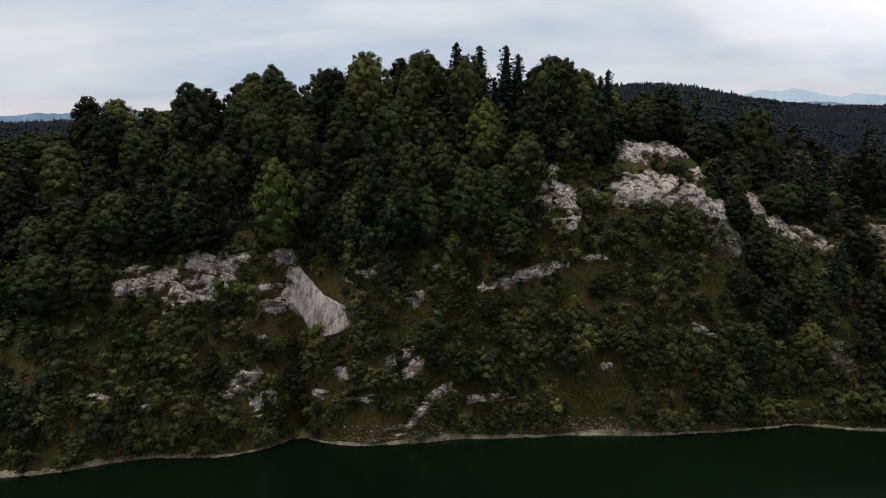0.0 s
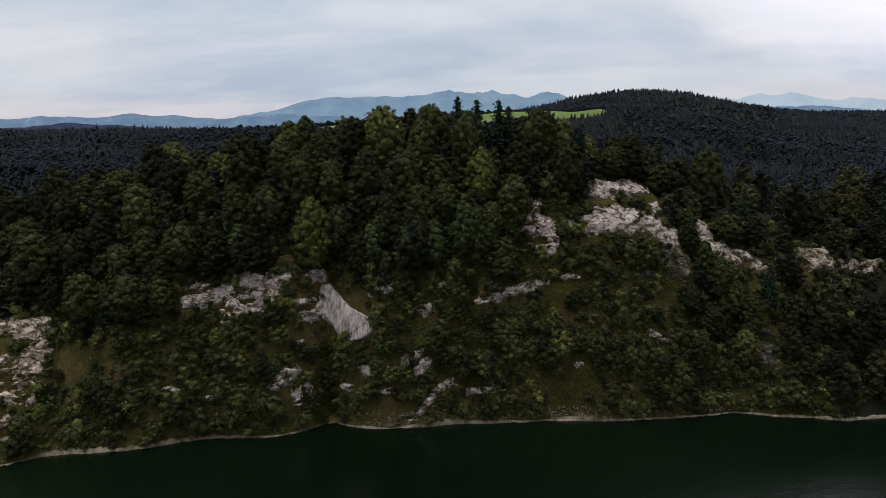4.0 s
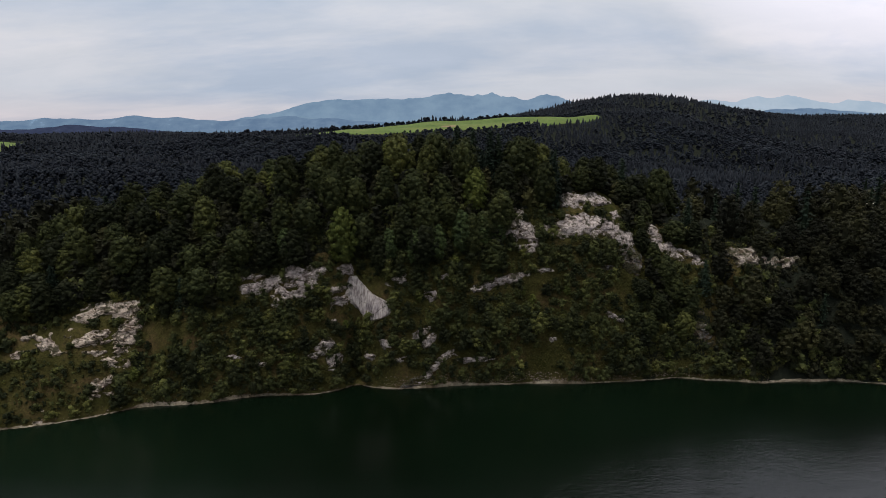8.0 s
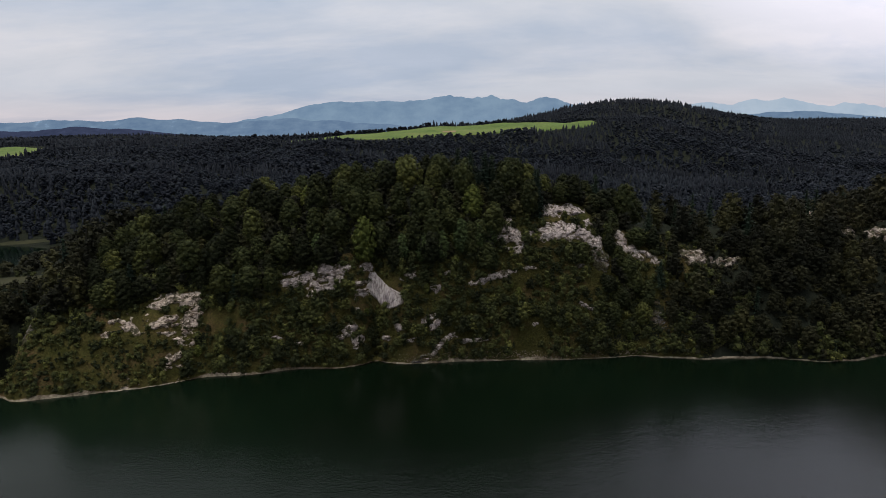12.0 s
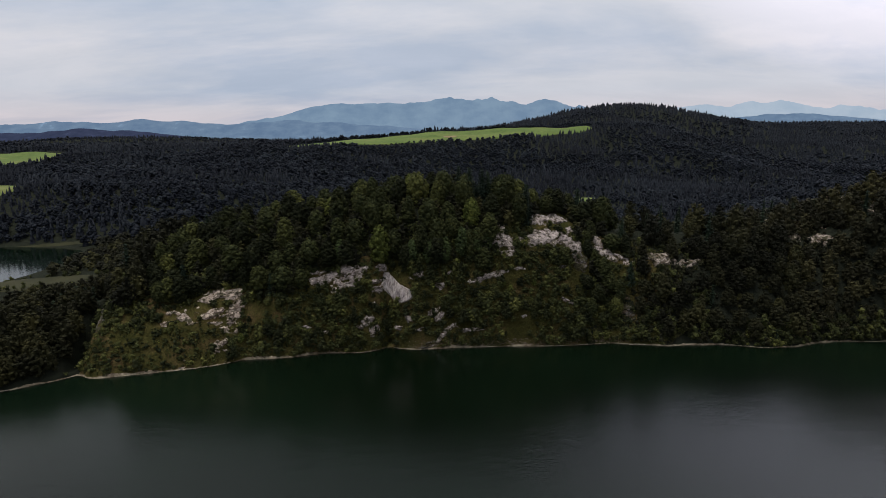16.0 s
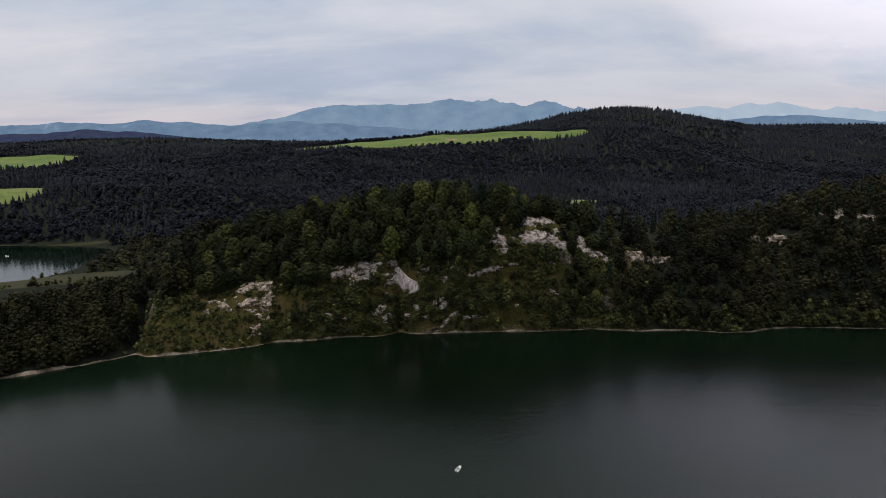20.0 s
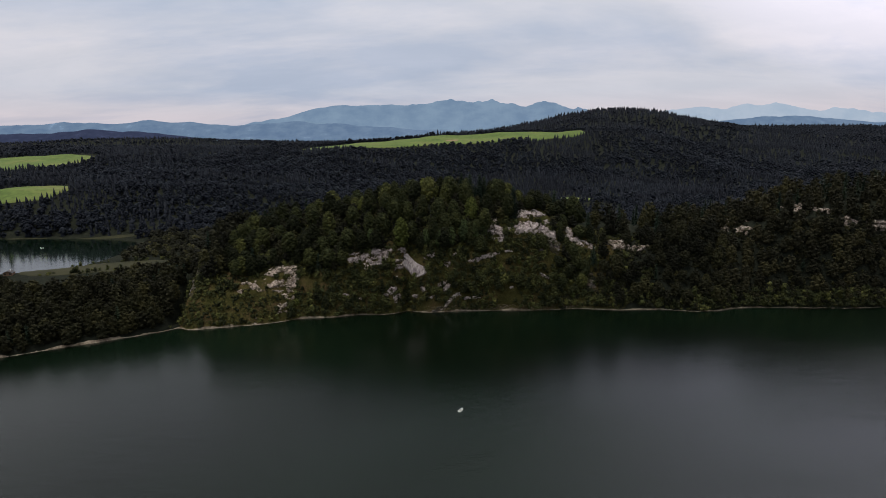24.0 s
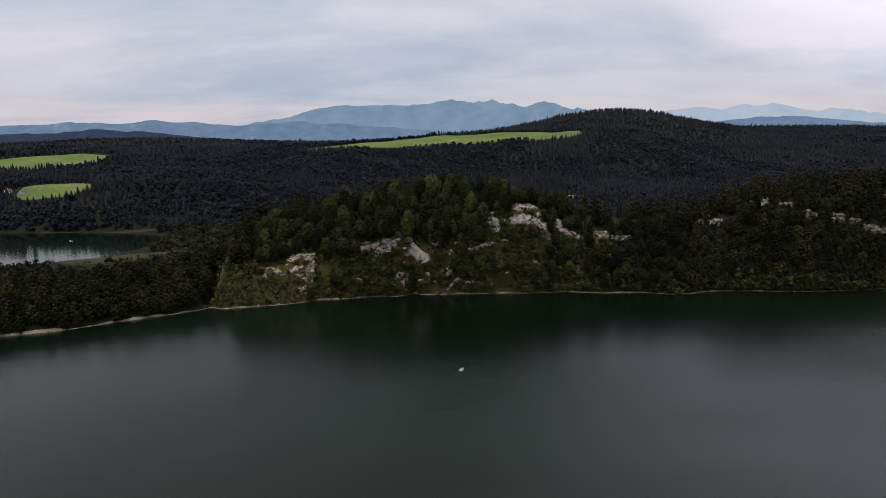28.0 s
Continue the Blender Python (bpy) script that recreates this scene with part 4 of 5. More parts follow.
def scatter(x0, x1, y0, y1, step, seed, jitter=0.45):
    r = np.random.default_rng(seed)
    x, y = np.meshgrid(np.arange(x0, x1, step), np.arange(y0, y1, step), indexing="ij")
    x = x + (np.arange(x.shape[1]) % 2)[None, :] * step * 0.5
    return (x + r.uniform(-jitter, jitter, x.shape) * step).ravel(), (y + r.uniform(-jitter, jitter, y.shape) * step).ravel()


def planted(name, templates, which, pos, size, turn, material, label, category, seed, smooth=False):
    """Many plants of the same sort, joined into one mesh."""
    r = np.random.default_rng(seed)
    vs, groups, tones, off = [], {}, [], 0
    for k, (v, fs) in enumerate(templates):
        idx = np.nonzero(which == k)[0]
        if not len(idx):
            continue
        c, s = np.cos(turn[idx])[:, None], np.sin(turn[idx])[:, None]
        sc = size[idx]
        X = (v[None, :, 0] * c - v[None, :, 1] * s) * sc[:, None, 0] + pos[idx][:, None, 0]
        Y = (v[None, :, 0] * s + v[None, :, 1] * c) * sc[:, None, 0] + pos[idx][:, None, 1]
        Z = v[None, :, 2] * sc[:, None, 1] + pos[idx][:, None, 2]
        vs.append(np.stack([X, Y, Z], 2).reshape(-1, 3))
        base = off + np.arange(len(idx))[:, None, None] * len(v)
        for f in fs:
            groups.setdefault(f.shape[1], []).append((f[None] + base).reshape(-1, f.shape[1]))
        tones.append(np.repeat(r.random(len(idx)), len(v)))
        off += len(idx) * len(v)
    me = mesh_of(name, np.concatenate(vs), [np.concatenate(g) for g in groups.values()], material, tone=np.concatenate(tones), smooth=smooth)
    return tagged(new(name, me), label, category, kind="stuff")


# ---- kinds of tree ----
KINDS = [tree_kind("broadleaf_tree", broad_crown(10 + i, 18.0, w, b, lo + 62, 6000, 0.36, nr, True), trunk_mesh(30 + i, 15, 0.30, 3.0), M_LEAF, lb)
         for i, (w, b, lo, nr, lb) in enumerate([(11.5, 0.8, 44, 0.0, "dense dark green broadleaf tree with a domed crown"), (10.5, 0.8, 40, 0.3, "dark green broadleaf tree with an egg-shaped crown"),
                                                 (12.5, 1.5, 46, 0.0, "wide dark green broadleaf tree on the hill"), (9.0, 0.6, 36, 0.6, "slender dark green broadleaf tree"),
                                                 (11.0, 2.0, 34, 0.1, "dark green broadleaf tree with a loose uneven crown"), (9.5, 0.6, 40, 0.7, "dark green broadleaf tree tapering to its top")])]
LIGHT_TREE = tree_kind("broadleaf_tree", broad_crown(50, 18.0, 10.0, 0.8, 100, 6000, 0.36, 0.4, True), trunk_mesh(51, 15, 0.28, 3.0), M_LIGHT, "tall yellow-green broadleaf tree among darker ones")
SPRUCE = tree_kind("spruce_tree", spruce_crown(52, 20.0, 10.8, 0.8, 30, 18, 0.70), trunk_mesh(53, 19, 0.25, 0.6), M_SPRUCE, "dark spruce with a pointed top above the broadleaf crowns")
BARE_TREE = tree_kind("spruce_tree", spruce_crown(54, 20.0, 5.2, 9.5, 14, 8, 0.55), trunk_mesh(55, 19.5, 0.24, 1.2), M_LEAF, "thin half-bare conifer with a long visible trunk")
LOW_TREES = [broad_crown(60 + i, 18.0, w, 0.6, 24, 350, 0.86, nr, True) for i, (w, nr) in enumerate([(10.5, 0.0), (9.0, 0.4), (11.0, 0.1), (8.0, 0.8)])]
FINE_TREES = [broad_crown(160 + i, 18.0, w, 0.6, 40, 1100, 0.56, nr, True) for i, (w, nr) in enumerate([(10.5, 0.0), (9.0, 0.4), (11.0, 0.1), (8.0, 0.8)])]
YOUNG = [broad_crown(65 + i, 18.0, w, 0.4, 10, 220, 0.78, nr, True) for i, (w, nr) in enumerate([(10.5, 0.1), (9.0, 0.5)])]
LOW_SPRUCE = [spruce_crown(70 + i, 18.0, w, 1.0, 9, 7, 0.95) for i, w in enumerate((5.6, 6.4))]
SHRUBS = [broad_crown(80 + i, h, w, 0.1, lo, 2 * lv, 0.215, nr, True) for i, (h, w, lo, lv, nr) in enumerate([(2.4, 3.0, 6, 140, 0), (3.4, 2.8, 7, 150, 0.3), (1.8, 3.2, 6, 120, 0), (4.6, 2.6, 7, 160, 0.5)])]
COARSE_SHRUBS = [broad_crown(85 + i, h, w, 0.1, 4, 85, 0.32, nr, True) for i, (h, w, nr) in enumerate([(2.4, 3.0, 0), (3.4, 2.8, 0.3), (1.8, 3.2, 0), (4.6, 2.6, 0.5)])]


def far_broad(seed, around, sprays=0):
    """A broadleaf tree seen from far off: a lumpy dome of a few lobes over a narrow foot."""
    r = np.random.default_rng(seed)
    pieces, t = [], np.linspace(0, 2 * math.pi, 6)[:-1]
    foot = np.stack([2.6 * np.cos(t), 2.6 * np.sin(t), 0 * t], 1)
    pieces.append((np.concatenate([foot, [[0, 0, 11.0]]]), np.array([(j, (j + 1) % 5, 5) for j in range(5)])))
    for i in range(around + 1):
        a, d = i * 2.5 + r.uniform(-0.4, 0.4), 0.0 if i == 0 else r.uniform(1.5, 2.4)
        rad = r.uniform(1.9, 2.6) * (1.15 if around < 4 else 1.0)
        z = 11.6 - rad * 0.6 if i == 0 else 4.2 + 5.6 * i / (around + 1) + r.uniform(-0.6, 0.6)
        pieces.append((np.array([d * math.cos(a), d * math.sin(a), z]) + tumbled(r, SMALL_V) * rad * np.array([1.0, 1.0, 1.25]), SMALL_F))
    if sprays:
        a, z = r.uniform(0, 6.28, sprays), r.uniform(3.5, 11.5, sprays)
        d = np.interp(z, (3.5, 6, 9, 11.5), (3.4, 4.2, 3.4, 1.6)) * r.uniform(0.85, 1.1, sprays)
        c = np.stack([d * np.cos(a), d * np.sin(a), z], 1)
        n = unit(c * np.array([1, 1, 0]) / 4 + np.array([0, 0, 0.55]) + 0.3 * r.normal(size=(sprays, 3)))
        pieces.append(leaf_sprays(r, c, n, r.uniform(0.6, 1.15, sprays)))
    return merge(pieces)


FAR_TREES = [far_broad(90 + i, 5, 44) for i in range(4)] + [far_broad(190 + i, 2) for i in range(3)] + [far_broad(290 + i, 5, 16) for i in range(4)]


def far_spruce(seed):
    r = np.random.default_rng(seed)
    pieces, a = [], np.linspace(0, 2 * math.pi, 7)[:-1]
    for i, (z, rad, top) in enumerate(((0.5, 3.6, 9.0), (4.5, 2.8, 12.5), (8.5, 1.9, 16.0))):
        rr = rad * r.uniform(0.75, 1.25, 6)
        ring = np.stack([rr * np.cos(a + i), rr * np.sin(a + i), z + r.uniform(-0.9, 0.9, 6)], 1)
        pieces.append((np.concatenate([ring, [[0, 0, top]]]), np.array([(j, (j + 1) % 6, 6) for j in range(6)])))
    return merge(pieces)


FAR_SPRUCES = [far_spruce(95 + i) for i in range(3)]

# ---- woods on the lake hill ----
tx, ty = scatter(-460, 470, -30, 330, 6.2, 201)
# the steep lake side stands thicker in plan
sx2, sy2 = scatter(-460, 470, 0, 36, 4.4, 202)
ax, ay = scatter(-460, 470, -30, 330, 4.9, 203)      # and so do the low woods at both ends
ends = (ax < -178) | (ax > 132)
tx, ty = np.concatenate([tx, sx2, ax[ends]]), np.concatenate([ty, shore(sx2) + 0.62 * sy2 + 1.2, ay[ends]])
ts = ty - shore(tx)
ok = (ts > 1.5) & (ts < crest_w(tx) + np.where(tx < -120, 130, np.where(tx > 150, 36, 22))) & (bay(tx, ty) > 1.15) & ~in_field(tx, ty)
ok &= ~((tx < -235) & (tx > -345) & (ts > crest_w(tx) + 18)) & ~((tx < -330) & (ty > 225))
tx, ty, ts = tx[ok], ty[ok], ts[ok]
tz = ground(tx, ty)
# the lowest height at which tall trees stand, along the slope
tree_line = np.interp(tx, (-460, -176, -170, -112, -104, -76, -70, -45, -38, -15, 15, 24, 56, 62, 70, 92, 100, 130, 470), (0.8, 0.8, 26, 27, 26, 30, 39, 40, 42, 39, 39, 50, 52, 36, 12, 8, 5, 1.2, 0.9))
face = ts < crest_w(tx) * 0.75
tree_h = np.where(tx < -176, 12.0, np.interp(tz / np.maximum(crest_h(tx), 1), (0, 0.45, 0.8, 1), (10, 13, 14.5, 17.5)))
tree_h = np.where((tx > 60) & face, np.minimum(tree_h, np.interp(tx, (60, 100, 140), (9.0, 13.5, 15.5))), tree_h) * np.where((tx < -176) | (tx > 97), rng.uniform(0.66, 1.16, len(tx)), rng.uniform(0.74, 1.12, len(tx)))
tree_h *= np.where((tx > 40) & (tx < 68) & ~face, 0.72, 1.0)
thin = (np.hypot(tx + 38.4, ty - 126) < 6)
thin |= (np.abs(tx + 176) < 3.4) & (ts < 60)
thin |= (tx > -1) & (tx < 23) & (ty > 143) & (ty < 158)
keep = ~thin & ((tz > tree_line * rng.uniform(0.93, 1.06, len(tx))) | (ts > 0.9 * crest_w(tx))) & ~(near_rock(tx, tz, tree_h * np.where(tx > 180, 0.9, 0.8), 0.8, 0.48) & face) & (tz > 0.6)
tx, ty, tz, ts, tree_h, face = (a[keep] for a in (tx, ty, tz, ts, tree_h, face))
# on the lake hill no two trees stand closer than their crowns allow
ok, grown = np.ones(len(tx), bool), {}
for i in rng.permutation(len(tx)):
    c = (int(tx[i] // 7), int(ty[i] // 7), int(tz[i] // 7))
    near = [q for a in (-1, 0, 1) for b in (-1, 0, 1) for e in (-1, 0, 1) for q in grown.get((c[0] + a, c[1] + b, c[2] + e), ())]
    room = (4.9 if tree_h[i] < 11 else 8.4) if abs(tx[i]) < 132 else (2.6 if tx[i] < 0 else 5.0) + (0.10 if tx[i] < 0 else 0.12) * tree_h[i]
    if any((tx[i] - tx[q]) ** 2 + (ty[i] - ty[q]) ** 2 + 0.6 * (tz[i] - tz[q]) ** 2 < room * room for q in near):
        ok[i] = False
    else:
        grown.setdefault(c, []).append(i)
tx, ty, tz, ts, tree_h, face = (a[ok] for a in (tx, ty, tz, ts, tree_h, face))
conif = rng.random(len(tx)) < np.where((tx > 110) & (ts > 40), 0.35, 0.05)
turn = rng.uniform(0, 6.28, len(tx))
# the stretch of hill beside the first part of the flight is built tree by tree
core = (tx > -150) & (tx < 92) & (ts < crest_w(tx) + 14)
order = np.argsort(-(tz / np.maximum(crest_h(tx), 1)) + np.abs(tx) / 160 + (ts > crest_w(tx) + 6) * 1.0)
single = np.zeros(len(tx), bool)
single[[i for i in order if core[i]][:230]] = True
for i in np.nonzero(single)[0]:
    kd = SPRUCE if conif[i] else LIGHT_TREE if rng.random() < 0.05 and tx[i] < 35 else KINDS[rng.integers(len(KINDS))]
    k = tree_h[i] / (20.0 if conif[i] else 18.0)
    wide = 1.0 if conif[i] else rng.uniform(0.88, 1.08) * min(1.2, max(0.95, 15.5 / tree_h[i]))
    copy_thing(kd, pose(tx[i], ty[i], tz[i] - 0.3, 0, 0, math.degrees(turn[i])) @ Matrix.Diagonal((k * wide, k * wide, k, 1)))
# trees that stand out: x, y, height of the top, kind
for x, y, top, kd, wide in ((2.7, 154.3, 89.4, SPRUCE, 1.0), (8.6, 153, 88.2, SPRUCE, 1.15), (15.2, 152, 88.2, SPRUCE, 1.0), (18.6, 154, 86.2, SPRUCE, 1.1), (37.5, 138, 80.6, SPRUCE, 0.8), (12, 148, 80.0, SPRUCE, 1.0),
                            (-38.4, 127.0, 61.5, LIGHT_TREE, 0.92), (-66, 146, 73.5, LIGHT_TREE, 0.9), (-48, 143, 71.0, LIGHT_TREE, 0.8), (-84, 150, 70.5, BARE_TREE, 1.0), (-20, 150, 86.5, KINDS[0], 1.05),
                            (-29, 152, 83, KINDS[4], 1.0), (-50, 155, 82, KINDS[0], 1.05), (-6, 152, 87, KINDS[2], 1.0), (29, 150, 84.5, KINDS[0], 0.95), (34.5, 152, 82, KINDS[2], 1.0), (42, 150, 77, KINDS[0], 1.0), (-90, 160, 76.5, KINDS[0], 1.1)):
    g = float(ground(x, y))
    k = max(0.4, (top - g) / (20.0 if kd in (SPRUCE, BARE_TREE) else 18.0))
    copy_thing(kd, pose(x, y, g - 0.2, 0, 0, 40 * x) @ Matrix.Diagonal((k * wide * 0.95, k * wide * 0.95, k, 1)))
FRESH_TREE = tree_kind("broadleaf_tree", broad_crown(57, 18.0, 9.5, 0.8, 100, 6000, 0.36, 0.35, True), trunk_mesh(58, 15, 0.28, 3.0), M_FRESH, "fresh green broadleaf tree on the upper slope")
for n, (x, z, tall) in enumerate(((3.5, 45, 15.0), (11.0, 46.5, 14.0), (-5.0, 42.5, 15.5), (-13.0, 42, 14.5), (16.5, 48, 12.0), (-22.0, 42.5, 14.0), (-58.0, 43, 14.0))):
    p = on_face(x, z)[0]
    m4 = pose(x, float(p[1]), float(p[2]) - 0.4, 0, 0, 70 * n) @ Matrix.Diagonal((tall / 18.0, tall / 18.0, tall / 18.0, 1))
    if n:
        copy_thing(FRESH_TREE, m4)
    else:
        FRESH_TREE.matrix_basis = m4
for kd in (*KINDS, LIGHT_TREE, SPRUCE, BARE_TREE):      # the patterns themselves take a place in the wood
    x = {0: -72, 1: -55, 2: -33, 3: -12, 4: 6, 5: 24, 6: -24, 7: 70, 8: 84}[(*KINDS, LIGHT_TREE, SPRUCE, BARE_TREE).index(kd)]
    y = float(shore(x) + crest_w(x) + 9)
    kd.matrix_basis = pose(x, y, float(ground(x, y)) - 0.3)
rest = ~single
scale = np.stack([tree_h / 18.0 * np.where(tree_h < 12, 1.25, 1.0), tree_h / 18.0], 1)
pos = np.stack([tx, ty, tz - 0.4], 1)
east_end = tx > 175 + 25 * fbm(tx / 20.0, ty / 20.0, 75, 2)
m = rest & ~conif & (tx < -176)
planted("woodland", LOW_TREES, rng.integers(0, 4, m.sum()), pos[m], scale[m], turn[m], M_OLIVE, "dense olive-green woodland on the low lake spit", "trees", 7)
m = rest & ~conif & east_end
planted("woodland", LOW_TREES, rng.integers(0, 4, m.sum()), pos[m], scale[m], turn[m], M_RUSSET, "brownish green woodland on the high east hill", "trees", 13)
m = rest & ~conif & ((tx < -176) | east_end)
m = rest & ~conif & ~m
near_slope = (tx > 60) & (tx < 215) & (ts < crest_w(tx) + 12)
planted("woodland", LOW_TREES + FINE_TREES, (rng.integers(0, 4, len(tx)) + 4 * near_slope)[m], pos[m], scale[m], turn[m], M_WOODLEAF, "dense dark green broadleaf woodland on the slopes", "trees", 1)
m = rest & conif
planted("spruce_wood", LOW_SPRUCE, rng.integers(0, 2, m.sum()), pos[m], scale[m], turn[m], M_SPRUCE, "dark spruces standing among the woodland", "trees", 2)

# bushes in the gaps of the east slope
r8 = np.random.default_rng(808)
hx, hz = r8.uniform(92, 345, 2300), 1.0 + 62 * r8.random(2300)
hz = np.minimum(hz, crest_h(hx) * r8.uniform(0.75, 0.99, 2300))
hk = r8.uniform(0.6, 1.15, 2300)
ok = ~near_rock(hx, hz, 1.2 * hk, -0.2, 0.42)
planted("undergrowth_bushes", COARSE_SHRUBS, r8.integers(0, 4, ok.sum()), on_face(hx, hz)[ok] - [0, 0, 0.25], np.repeat(hk[:, None], 2, 1)[ok], r8.uniform(0, 6.28, ok.sum()), M_WOODLEAF,
        "dark bushes under and between the trees of the slope", "bushes", 12)

# young trees and undergrowth fill the gaps under the tall ones
yx, ys_ = rng.uniform(-176, 84, 1100), rng.uniform(2, 62, 1100)
yy = shore(yx) + ys_
yz = ground(yx, yy)
young = rng.uniform(4.5, 8.5, len(yx))
line = np.interp(yx, (-176, -170, -112, -76, -70, -45, 15, 24, 56, 62, 70, 190), (1, 29, 28, 29, 39, 41, 40, 52, 54, 42, 20, 3))
ok = (yz > line) & ~near_rock(yx, yz, young * 0.9, 0.6, 0.5) & (ys_ < crest_w(yx) + 16)
planted("young_wood", YOUNG, rng.integers(0, 2, ok.sum()), np.stack([yx, yy, yz - 0.3], 1)[ok], np.stack([young / 18 * 1.3, young / 18], 1)[ok], rng.uniform(0, 6.28, ok.sum()), M_WOODLEAF,
        "young broadleaf trees under the taller wood", "trees", 6)

# ---- young trees that stand singly on the open slope ----
SAPLINGS = []
for i, (w, nr, mt, lb) in enumerate([(4.8, 0.2, M_SHRUB, "young broadleaf tree on the steep slope"), (4.0, 0.6, M_SHRUB, "slender young tree on the steep slope"), (5.4, 0.0, M_LEAF, "small dark spreading tree on the slope"),
                                     (4.4, 0.4, M_LIGHT, "young yellow-green tree standing out from the slope")]):
    root = tagged(new("young_tree"), lb, "tree", "young trees of the lake cliff")
    for pn, (v, f), pm in (("trunk", trunk_mesh(130 + i, 5.6, 0.11, 1.2), M_BARK), ("crown", broad_crown(120 + i, 7.0, w, 0.4, 20, 1150, 0.22, nr, True), mt)):
        ob = new(pn, mesh_of(pn, v, f, pm, tone=np.zeros(len(v)) if pn == "crown" else None))
        ob.parent = root
    SAPLINGS.append(root)
r6 = np.random.default_rng(66)
qx = np.concatenate([r6.uniform(-112, -36, 260), r6.uniform(-30, 66, 240), r6.normal(-35, 2.5, 40), r6.uniform(55, 110, 90)])
qz = np.concatenate([r6.uniform(1.5, 30, 260), r6.uniform(12, 42, 240), r6.uniform(3, 24, 40), r6.uniform(1.5, 16, 90)])
qk = r6.uniform(0.55, 1.15, len(qx))
ok = ~near_rock(qx, qz, 7.0 * qk, 0.4, 0.48) & (fbm(qx / 12.0, qz / 9.0, 67, 3) < 0.14)
grown, n = [], 0
for i in np.nonzero(ok)[0]:
    if any((qx[i] - a) ** 2 + (qz[i] - b) ** 2 < 11 for a, b in grown):
        continue
    grown.append((qx[i], qz[i]))
    p = on_face(qx[i], qz[i])[0]
    m4 = pose(p[0], p[1], p[2] - 0.3, 0, 0, 50 * n) @ Matrix.Diagonal((qk[i] * 1.1, qk[i] * 1.1, qk[i], 1))
    if n < 4:
        SAPLINGS[n].matrix_basis = m4
    else:
        copy_thing(SAPLINGS[3] if r6.random() < 0.09 else SAPLINGS[r6.integers(3)], m4)
    n += 1

# ---- shrubs and low plants on the slope ----
bx = np.concatenate([rng.uniform(-178, 130, 11000), rng.uniform(130, 345, 3000)])
bz = np.concatenate([rng.uniform(0.9, 60, 11000), 0.9 + 9 * rng.random(3000) ** 2.2])
bz = np.minimum(bz, crest_h(bx) * rng.uniform(0.8, 0.97, 14000))
P = on_face(bx, bz)
shr = 0.45 + 1.0 * rng.random(len(bx)) ** 1.8 * np.interp(bx, (-180, -100, 100, 200), (1.3, 1.1, 1.1, 1.6))
open_grass = fbm(bx / 16.0, bz / 11.0, 61, 3) + 0.30 * np.exp(-((bx - 40) / 30) ** 2 - ((bz - 10) / 9) ** 2) + 0.15 * np.exp(-((bx - 32) / 35) ** 2 - ((bz - 28) / 14) ** 2) - 0.06 * np.exp(-((bx + 150) / 18) ** 2 - ((bz - 22) / 14) ** 2)
ok = ((open_grass < np.where((bx > 110) | (bx < -104), 0.4, 0.17)) | (bz > np.where(bx > 20, 40, 28))) & ~(near_rock(bx, bz, 2.2 * shr, 0.1, 0.45) & (rng.random(14000) < 0.96))
ok &= (bx < 78 + 60 * fbm(bx / 12.0, bz / 9.0, 94, 3)) | (bx > 130) | (rng.random(len(bx)) < 0.30)
ok &= (bx > -116) | (bx < -171) | (bz < 6) | (rng.random(len(bx)) < 0.95)
keep = np.zeros(len(bx), bool)
seen_cells = set()
for i in np.nonzero(ok)[0]:
    c = (int(bx[i] // 1.9), int(bz[i] // 2.05))
    if c not in seen_cells:
        seen_cells.add(c)
        keep[i] = True
P, shr, bx, bz = P[keep], (shr * np.where((bx < -116) & (bx > -171), 0.75, 1.0))[keep], bx[keep], bz[keep]
# bushes on the flat shoulder of the bluff and along the grassy spit
ex, ey = np.concatenate([rng.uniform(-172, -106, 420), rng.uniform(-340, -240, 60)]), np.concatenate([rng.uniform(12, 62, 420), np.zeros(60)])
ey = np.where(ex < -200, 214 + 0.26 * (ex + 300) + rng.normal(0, 2.0, 480) + 34 * (rng.random(480) < 0.5), ey + shore(ex))
ez = ground(ex, ey)
ok = (ez < 36) & (ez > 0.8) & ~(near_rock(ex, ez, 1.5, 0.1, 0.45) & (ex > -200))
P = np.concatenate([P, np.stack([ex, ey, ez], 1)[ok]])
shr, bx, bz = np.concatenate([shr, rng.uniform(0.6, 1.5, ok.sum())]), np.concatenate([bx, ex[ok]]), np.concatenate([bz, ez[ok]])
kind_b, turn_b = rng.choice(4, len(P), p=(0.34, 0.27, 0.22, 0.17)), rng.uniform(0, 6.28, len(P))
SHRUB_KINDS = [new("shrub", mesh_of("shrub", v, f, M_SHRUB, tone=np.zeros(len(v)))) for v, f in SHRUBS]
for ob, lb in zip(SHRUB_KINDS, ("rounded green shrub on the steep slope", "upright green shrub on the steep slope", "low spreading green shrub on the slope", "tall slender sapling on the slope")):
    tagged(ob, lb, "shrub", "shrubs of the lake cliff")
mine = np.nonzero((np.abs(bx) < 66) & (bz > 2) & (bz < 44))[0]
mine = mine[rng.permutation(len(mine))[:285]]
one = np.zeros(len(P), bool)
one[mine] = True
for n, i in enumerate(mine):
    m4 = pose(*(P[i] - [0, 0, 0.25]), 0, 0, math.degrees(turn_b[i])) @ Matrix.Diagonal((shr[i], shr[i], shr[i], 1))
    if n < 4:
        SHRUB_KINDS[n].matrix_basis = m4
    else:
        copy_thing(SHRUB_KINDS[kind_b[i]], m4)
kind_b = np.where((np.abs(bx) > 80), kind_b + 4, kind_b)
